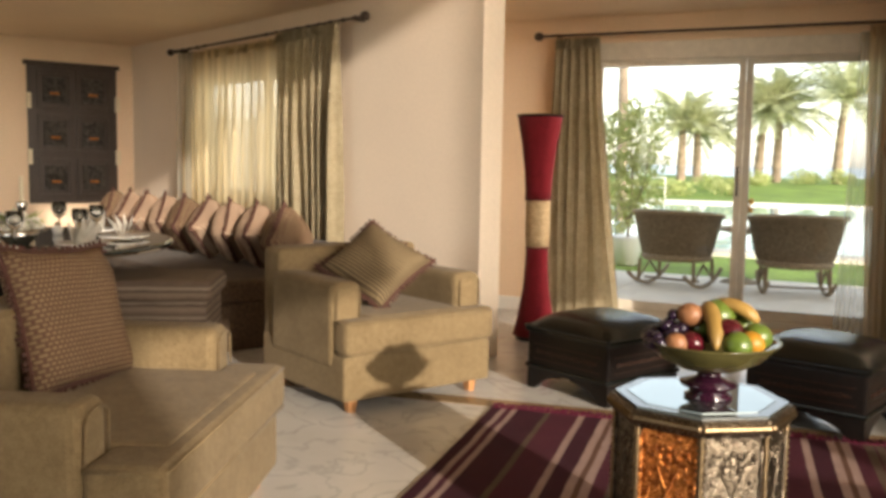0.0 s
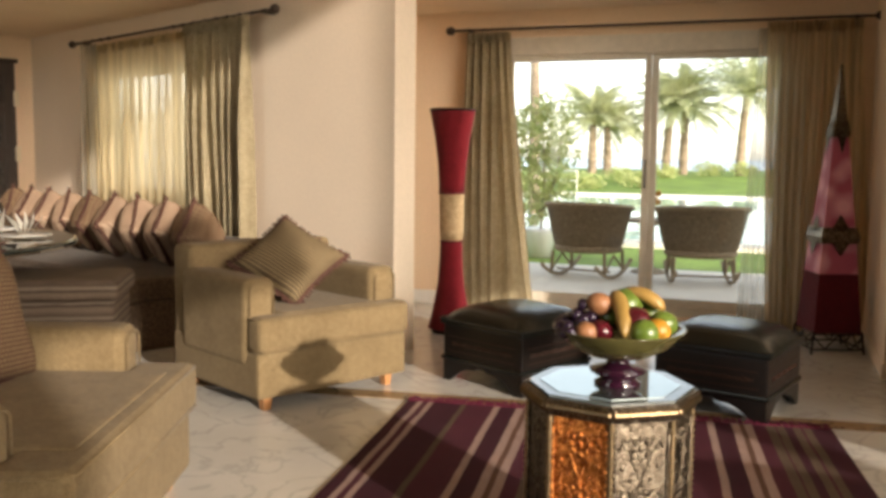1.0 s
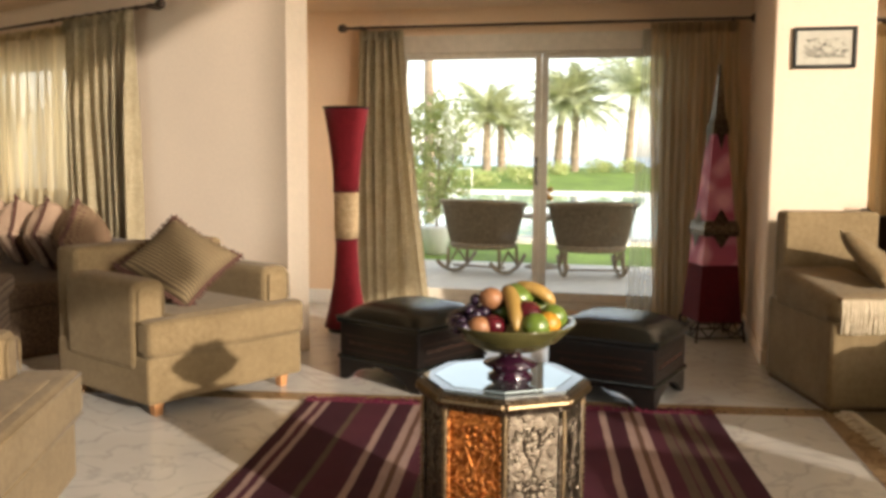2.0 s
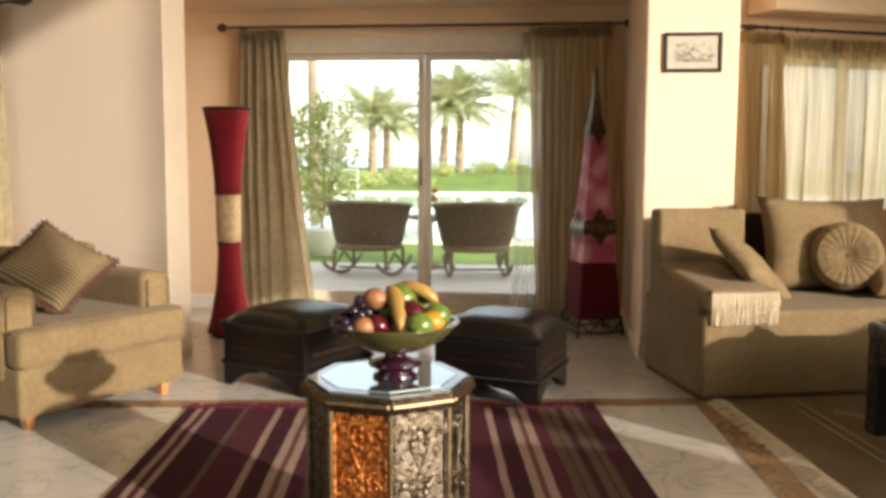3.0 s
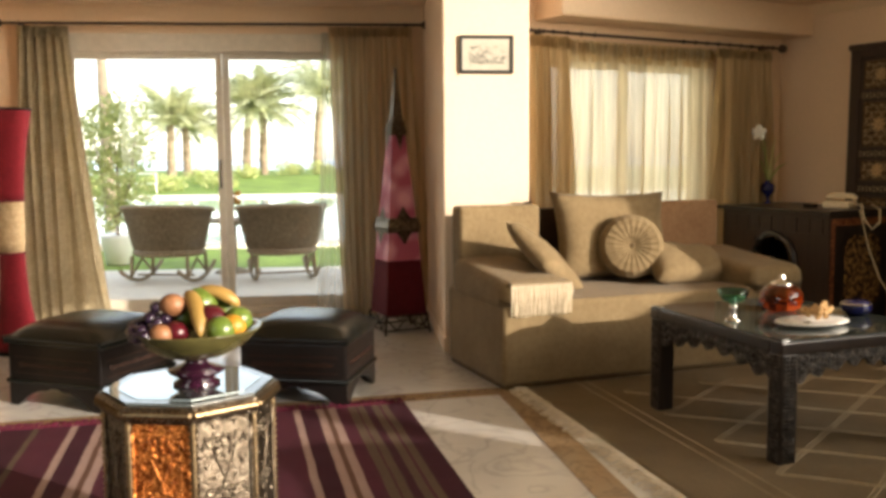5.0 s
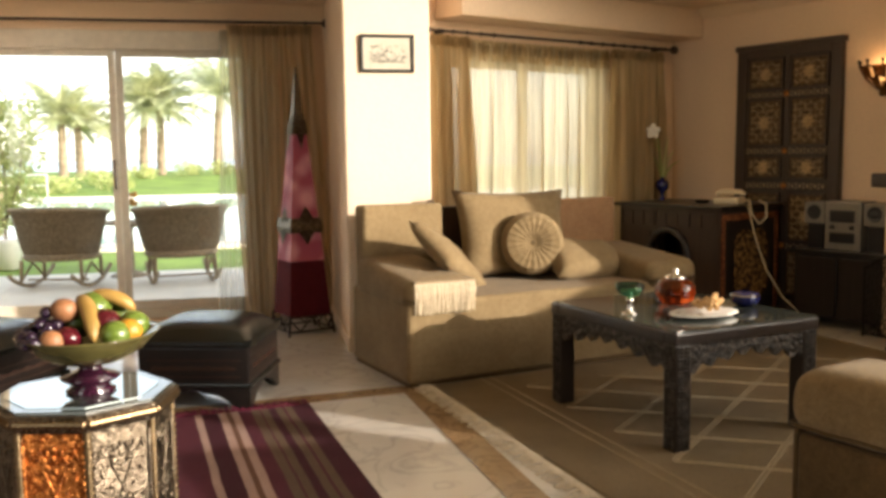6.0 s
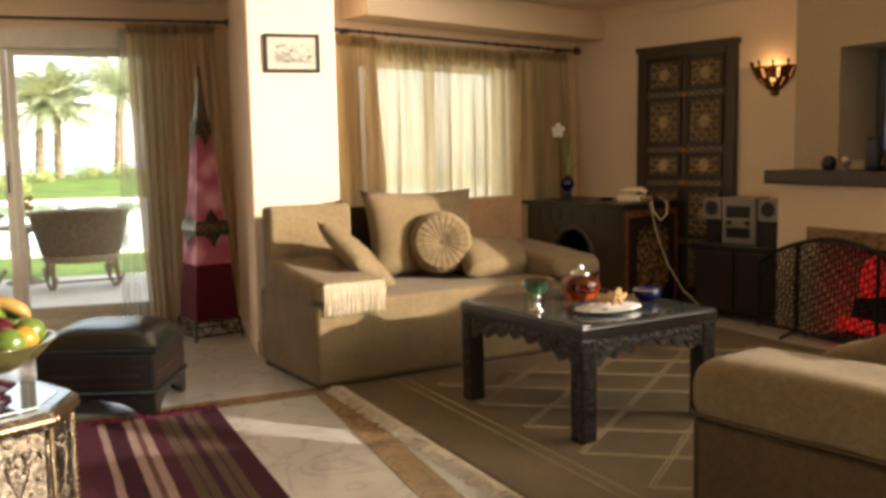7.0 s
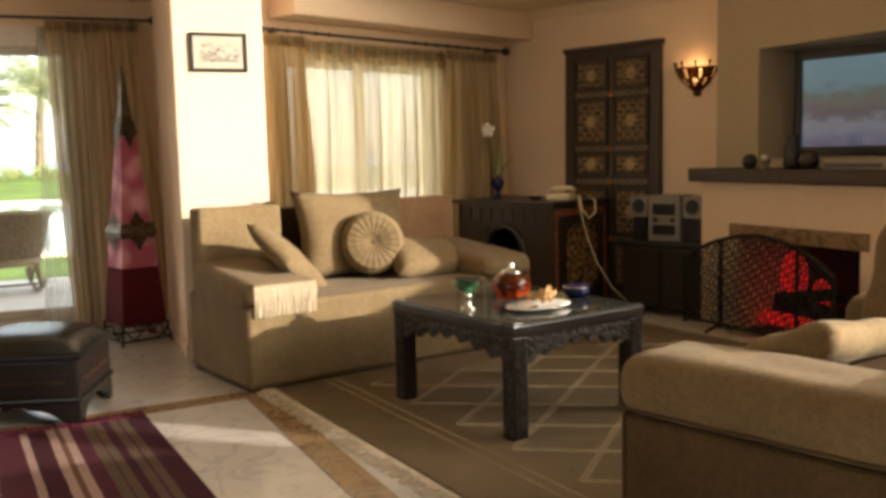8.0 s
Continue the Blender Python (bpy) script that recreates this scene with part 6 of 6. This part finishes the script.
for q in (-1, 1):
    hub = arch.verts.new((q * 0.14, -0.248, 0.362))
    rim = [arch.verts.new((q * 0.14 * math.cos(math.pi / 2 * k / 8), -0.248, 0.24 + 0.12 * math.sin(math.pi / 2 * k / 8))) for k in range(9)]
    for k in range(8):
        arch.faces.new((hub, rim[k], rim[k + 1]))
part("arch", arch, KILIM, pouf, "rounded head of the opening")
seat = box(-0.43, 0.43, -0.28, 0.28, 0.48, 0.585, 0.045, 4)
for v in seat.verts:
    v.co.z += 0.03 * (1 - (v.co.x / 0.43) ** 2) if v.co.z > 0.53 else 0.0
part("seat", seat, KILIM, pouf, "brown kilim seat", smooth=True)

# ---- old shutter panel on the west wall ----
wp = thing("panelled_shutter", pose(*A_END, 0, 0, 0, 65.4) @ pose(-1.04, -0.035, 0.72), "old dark six-panel wooden shutter with pale hinges, hung on the wall", "shutter")
part("board", box(0, 0.86, 0, 0.035, 0, 1.34, 0.006), DARKWOOD, wp)
part("cap", box(-0.03, 0.89, -0.015, 0.035, 1.34, 1.38, 0.006), DARKWOOD, wp)
for i in range(2):
    for j in range(3):
        x0, z0 = 0.08 + i * 0.37, 0.06 + j * 0.43
        fr_ = join(join(join(box(x0, x0 + 0.33, -0.02, 0, z0, z0 + 0.035, 0.004), box(x0, x0 + 0.33, -0.02, 0, z0 + 0.345, z0 + 0.38, 0.004)), box(x0, x0 + 0.035, -0.02, 0, z0 + 0.035, z0 + 0.345, 0.004)), box(x0 + 0.295, x0 + 0.33, -0.02, 0, z0 + 0.035, z0 + 0.345, 0.004))
        pn = part("panel", fr_, DARKWOOD, wp)
        part("field", box(x0 + 0.06, x0 + 0.27, -0.012, 0.0, z0 + 0.07, z0 + 0.31, 0.01), EBONY_CARVED, pn, "carved dark field")
        part("pull", box(x0 + 0.12, x0 + 0.21, -0.026, -0.012, z0 + 0.14, z0 + 0.165, 0.005), BRASS, pn, "worn brass pull")
for x in (-0.02, 0.84):
    for z in (0.38, 0.92):
        part("hinge", box(x, x + 0.045, -0.03, -0.0, z, z + 0.15, 0.006), CREAM, wp, "pale bone hinge")

# ---- outdoors ----
gb = bmesh.new()
ys = [7.1, 9, 11, 13, 14, 22, 31, 36, 42, 50, 58, 62, 4000]
xs = [-3000, -300, -80, -40, -20, -10, -5, 0, 5, 10, 20, 40, 80, 300, 3000]


def land(x, y):
    if y < 31:
        return -0.06
    if y > 61:
        return -4.0
    return -0.06 + 0.62 * min(1, (y - 31) / 13) * (1 + 0.12 * math.sin(x * 0.25))


rows_ = [[gb.verts.new((x, y, land(x, y))) for x in xs] for y in [-3000, -40, -3, *ys]]
for a, b in zip(rows_, rows_[1:]):
    for i in range(len(xs) - 1):
        gb.faces.new((a[i], a[i + 1], b[i + 1], b[i]))
structure("ground", gb, GRASS, "bright green lawn")
structure("water_sea", box(-3000, 3000, 66, 4500, -3.2, -3.0), SEA, "pale blue sea to the horizon")
for j in range(4):
    for i in range(7):
        x0, y0 = -5.2 + i * 1.0, 7.28 + j * 0.8
        ob = part("paving_slab", box(x0 + 0.004, x0 + 0.996, y0 + 0.004, y0 + 0.796, -0.06, -0.02, 0.004), PATIO, None)
        if i == j == 0:
            patio = tagged(part("pavement", box(-5.2, 1.8, 7.27, 10.5, -0.08, -0.03), PATIO, None, "pale stone terrace paving"), kind="structure")
        ob.parent = patio
structure("water_pool", box(-30, 14, 13.8, 30.6, -0.10, -0.045), WATER, "pale turquoise swimming pool")
structure("kerb_pool", join(box(-30, 14, 13.2, 13.8, -0.06, 0.0), box(-30, 14, 30.6, 31.4, -0.06, 0.02)), PATIO, "white stone pool edge")


def palm(x, y, z, h, r, seed, crown=2.1, label="date palm with a rough brown trunk"):
    root = thing("palm_tree", pose(x, y, z), label, "tree", "palms by the sea")
    rnd = random.Random(seed)
    lean = rnd.uniform(-0.15, 0.15)
    pts = []
    for i in range(15):
        t = i / 14
        pts.append((lean * t * t * h * 0.4, 0, t * h))
    tr = bmesh.new()
    rings = []
    for i, p in enumerate(pts):
        rr = r * (1.12 - 0.30 * i / 14) * (1.09 if i % 2 else 0.94)
        rings.append([tr.verts.new((p[0] + rr * math.cos(k * math.pi / 5), p[1] + rr * math.sin(k * math.pi / 5), p[2])) for k in range(10)])
    for a, b in zip(rings, rings[1:]):
        for k in range(10):
            tr.faces.new((a[k], a[(k + 1) % 10], b[(k + 1) % 10], b[k]))
    part("trunk", tr, BARK, root)
    cr = bmesh.new()
    top = Vector(pts[-1])
    for f in range(60):
        az, up = rnd.random() * 6.283, rnd.uniform(-0.1, 1.5)
        ln = crown * rnd.uniform(0.8, 1.12)
        d = Vector((math.cos(az), math.sin(az), 0))
        spine = [top + d * (ln * t * math.cos(up * (1 - t * 0.35)) * 0.85) + Vector((0, 0, ln * (math.sin(up) * t - 0.42 * t ** 2.2))) for t in [q / 9 for q in range(10)]]
        side = d.cross(Vector((0, 0, 1)))
        for q in range(1, 9):
            for sg in (-1, 1):
                for e in (0, 0.25, 0.5, 0.75):
                    p = spine[q].lerp(spine[q + 1], e)
                    ll = 0.34 * crown / 2 * math.sin(math.pi * (q + 0.8) / 10.5) * rnd.uniform(0.8, 1.1)
                    tip = p + side * sg * ll * 0.8 + d * ll * 0.8 + Vector((0, 0, rnd.uniform(-0.35, 0.15) * ll))
                    w = (spine[q + 1] - spine[q]).normalized() * 0.034
                    cr.faces.new((cr.verts.new(p - w), cr.verts.new(p + w), cr.verts.new(tip)))
        tube(spine, 0.022, 3, cr)
    part("crown", cr, PALM, root, "feathery grey-green fronds")


for i, (px_, y, h, cw) in enumerate(((-8.25, 44, 2.6, 2.8), (-7.55, 44.2, 2.2, 2.5), (-4.9, 45, 3.05, 2.9), (-4.1, 45, 3.2, 3.3), (-1.49, 44, 3.6, 4.0))):
    palm(px_, y, 0.45, h, 0.19, 50 + i, cw)
palm(-5.0, 20.0, -0.06, 7.5, 0.11, 60, 2.4, "tall slender palm trunk beside the pool")


def leaf_cloud(bm, centre, rad, count, size, rnd):
    for _ in range(count):
        v = Vector((rnd.gauss(0, 1), rnd.gauss(0, 1), rnd.gauss(0, 1))).normalized() * rnd.random() ** 0.4
        p = Vector(centre) + Vector((v.x * rad[0], v.y * rad[1], v.z * rad[2]))
        a = Vector((rnd.gauss(0, 1), rnd.gauss(0, 1), rnd.gauss(0, 1))).normalized() * size * rnd.uniform(0.6, 1.2)
        b = a.cross(Vector((rnd.gauss(0, 1), rnd.gauss(0, 1), rnd.gauss(0, 1)))).normalized() * size * 0.35
        bm.faces.new((bm.verts.new(p - a), bm.verts.new(p + b), bm.verts.new(p + a), bm.verts.new(p - b)))


def shrub(m, name, label, clumps, size, stems=(), seed=1, density=900):
    root = thing(name, m, label, "shrub")
    rnd = random.Random(seed)
    bm = bmesh.new()
    for c, r in clumps:
        leaf_cloud(bm, c, r, int(density * r[0] * r[2] * 4), size, rnd)
    part("foliage", bm, LEAF, root, "small light green leaves")
    for s in stems:
        part("stem", tube(s, 0.02, 6, taper=0.008), BARK, root)
    return root


tree = shrub(pose(-2.72, 11.4, -0.05), "flowering_tree", "small tree with light green leaves in a white pot",
             [((0, 0, 1.55), (0.42, 0.4, 0.42)), ((0.12, 0, 1.85), (0.32, 0.3, 0.25)), ((-0.1, 0, 1.1), (0.36, 0.35, 0.35)), ((0.15, 0, 0.8), (0.28, 0.25, 0.3)),
              ((-0.25, 0.1, 1.7), (0.25, 0.25, 0.22)), ((0.22, 0, 1.35), (0.26, 0.25, 0.3)), ((-0.12, 0, 0.62), (0.3, 0.25, 0.25))], 0.052, [[(0, 0, 0.3), (0.04, 0, 0.9), (0.0, 0, 1.7)], [(0, 0, 0.5), (0.18, 0, 1.0), (0.25, 0, 1.5)], [(0, 0, 0.5), (-0.15, 0, 1.0), (-0.22, 0, 1.5)]], 3, 820)
part("pot", lathe([(0.14, 0), (0.2, 0.32), (0.21, 0.36), (0.18, 0.35)], 20), CHINA, tree, "white round pot", smooth=True)
for i, (x, y, r) in enumerate(((-6.8, 34, 0.9), (-4.9, 35, 0.8), (-6.0, 38, 0.7), (-8.5, 33, 0.9), (-2.8, 43, 0.7), (-1.3, 42.5, 0.6), (0.3, 42, 0.7), (-4.6, 41, 0.7), (1.8, 43, 0.7), (-10.5, 34, 1.0))):
    shrub(pose(x, y, land(x, y)), "garden_bush", "low rounded green garden bush", [((0, 0, 0.28), (r, r * 0.7, 0.36)), ((r * 0.5, 0, 0.22), (r * 0.6, r * 0.6, 0.28))], 0.10, (), 70 + i, 260)
for i, (x, y) in enumerate(((-9.5, 12.5), (-7.6, 13.2))):
    shrub(pose(x, y, -0.05), "garden_bush", "tall garden bush outside the window", [((0, 0, 0.9), (1.2, 0.8, 0.9)), ((0.4, 0, 1.6), (0.8, 0.6, 0.5))], 0.12, (), 90 + i, 160)
fence = thing("garden_railing", pose(-10.0, 32.5, -0.02), "low white railing by the pool garden", "railing")
part("top_rail", tube([(0, 0, 0.75), (3.4, 0, 0.75)], 0.018, 6), CHINA, fence)
part("lower_rail", tube([(0, 0, 0.4), (3.4, 0, 0.4)], 0.014, 6), CHINA, fence)
for i in range(5):
    part("post", tube([(i * 0.85, 0, 0), (i * 0.85, 0, 0.78)], 0.018, 6), CHINA, fence)


def rocking_chair(m, label):
    """Wicker tub chair on rockers, back towards -y."""
    root = thing("rocking_chair", m, label, "rocking chair", "terrace rocking chairs")
    bm = bmesh.new()
    n = 30
    rings = []
    for r0, z in ((0.33, 0.30), (0.36, 0.36), (0.40, 0.52), (0.445, 0.70), (0.455, 0.715), (0.43, 0.70), (0.38, 0.52), (0.34, 0.38)):
        ring = []
        for i in range(n + 1):
            a = radians(160 + 220 * i / n)
            dz = (0.05 * (1 - abs(2 * i / n - 1) ** 2)) if z > 0.6 else 0
            ring.append(bm.verts.new((r0 * math.cos(a), r0 * 0.85 * math.sin(a), z + dz)))
        rings.append(ring)
    for a, b in zip(rings, rings[1:]):
        for i in range(n):
            bm.faces.new((a[i], a[i + 1], b[i + 1], b[i]))
    bmesh.ops.solidify(bm, geom=bm.faces[:], thickness=0.01)
    part("tub", bm, WICKER, root, "woven wicker tub back and arms", smooth=True)
    rim = [(0.45 * math.cos(radians(160 + 220 * i / 24)), 0.3825 * math.sin(radians(160 + 220 * i / 24)), 0.715 + 0.05 * (1 - abs(2 * i / 24 - 1) ** 2)) for i in range(25)]
    part("rim", tube(rim, 0.022, 8), WICKER, root, smooth=True)
    part("seat", lathe([(0.33, 0.27), (0.36, 0.30), (0.34, 0.335), (0.2, 0.345)], 28, m=Matrix.Diagonal((1, 0.9, 1, 1))), WICKER, root, smooth=True)
    for s in (-1, 1):
        part("rocker", tube([(s * 0.29, -0.48 + q * 0.08, 0.02 + 0.14 * ((q - 6) / 6) ** 2) for q in range(13)], 0.02, 8), WICKER, root, "curved rocker")
        for y in (-0.24, 0.24):
            part("leg", tube([(s * 0.28, y, 0.28), (s * 0.29, y * 1.05, 0.04)], 0.018, 8), WICKER, root)
        part("brace", tube([(s * 0.29, -0.24, 0.08), (s * 0.285, 0.0, 0.24), (s * 0.29, 0.24, 0.08)], 0.012, 6), WICKER, root)
    part("stretcher", tube([(-0.29, -0.1, 0.08), (0.29, -0.1, 0.08)], 0.012, 6), WICKER, root)
    return root


rc1 = rocking_chair(pose(-1.74, 9.45, -0.02, 0, 0, -12), "brown wicker rocking chair with its back to the door")
rocking_chair(pose(-0.62, 9.45, -0.02, 0, 0, 12), "brown wicker rocking chair beside the other on the terrace")
pt = thing("terrace_table", pose(-1.2, 10.1, -0.02), "small round wicker table with orange flowers", "table")
part("top", lathe([(0.30, 0.55), (0.31, 0.565), (0.30, 0.58)], 24), WICKER, pt)
part("column", lathe([(0.2, 0), (0.18, 0.02), (0.05, 0.06), (0.05, 0.5), (0.2, 0.55)], 16), WICKER, pt)
fo = bmesh.new()
rnd = random.Random(77)
for i in range(26):
    ball(0.03, (rnd.uniform(-0.09, 0.09), rnd.uniform(-0.09, 0.09), 0.64 + rnd.random() * 0.13), (1, 1, 0.7), 6, fo)
for v in fo.verts:
    v.co.z += 0.10
part("flowers", fo, ORANGE_SKIN, pt, "bunch of orange flowers")
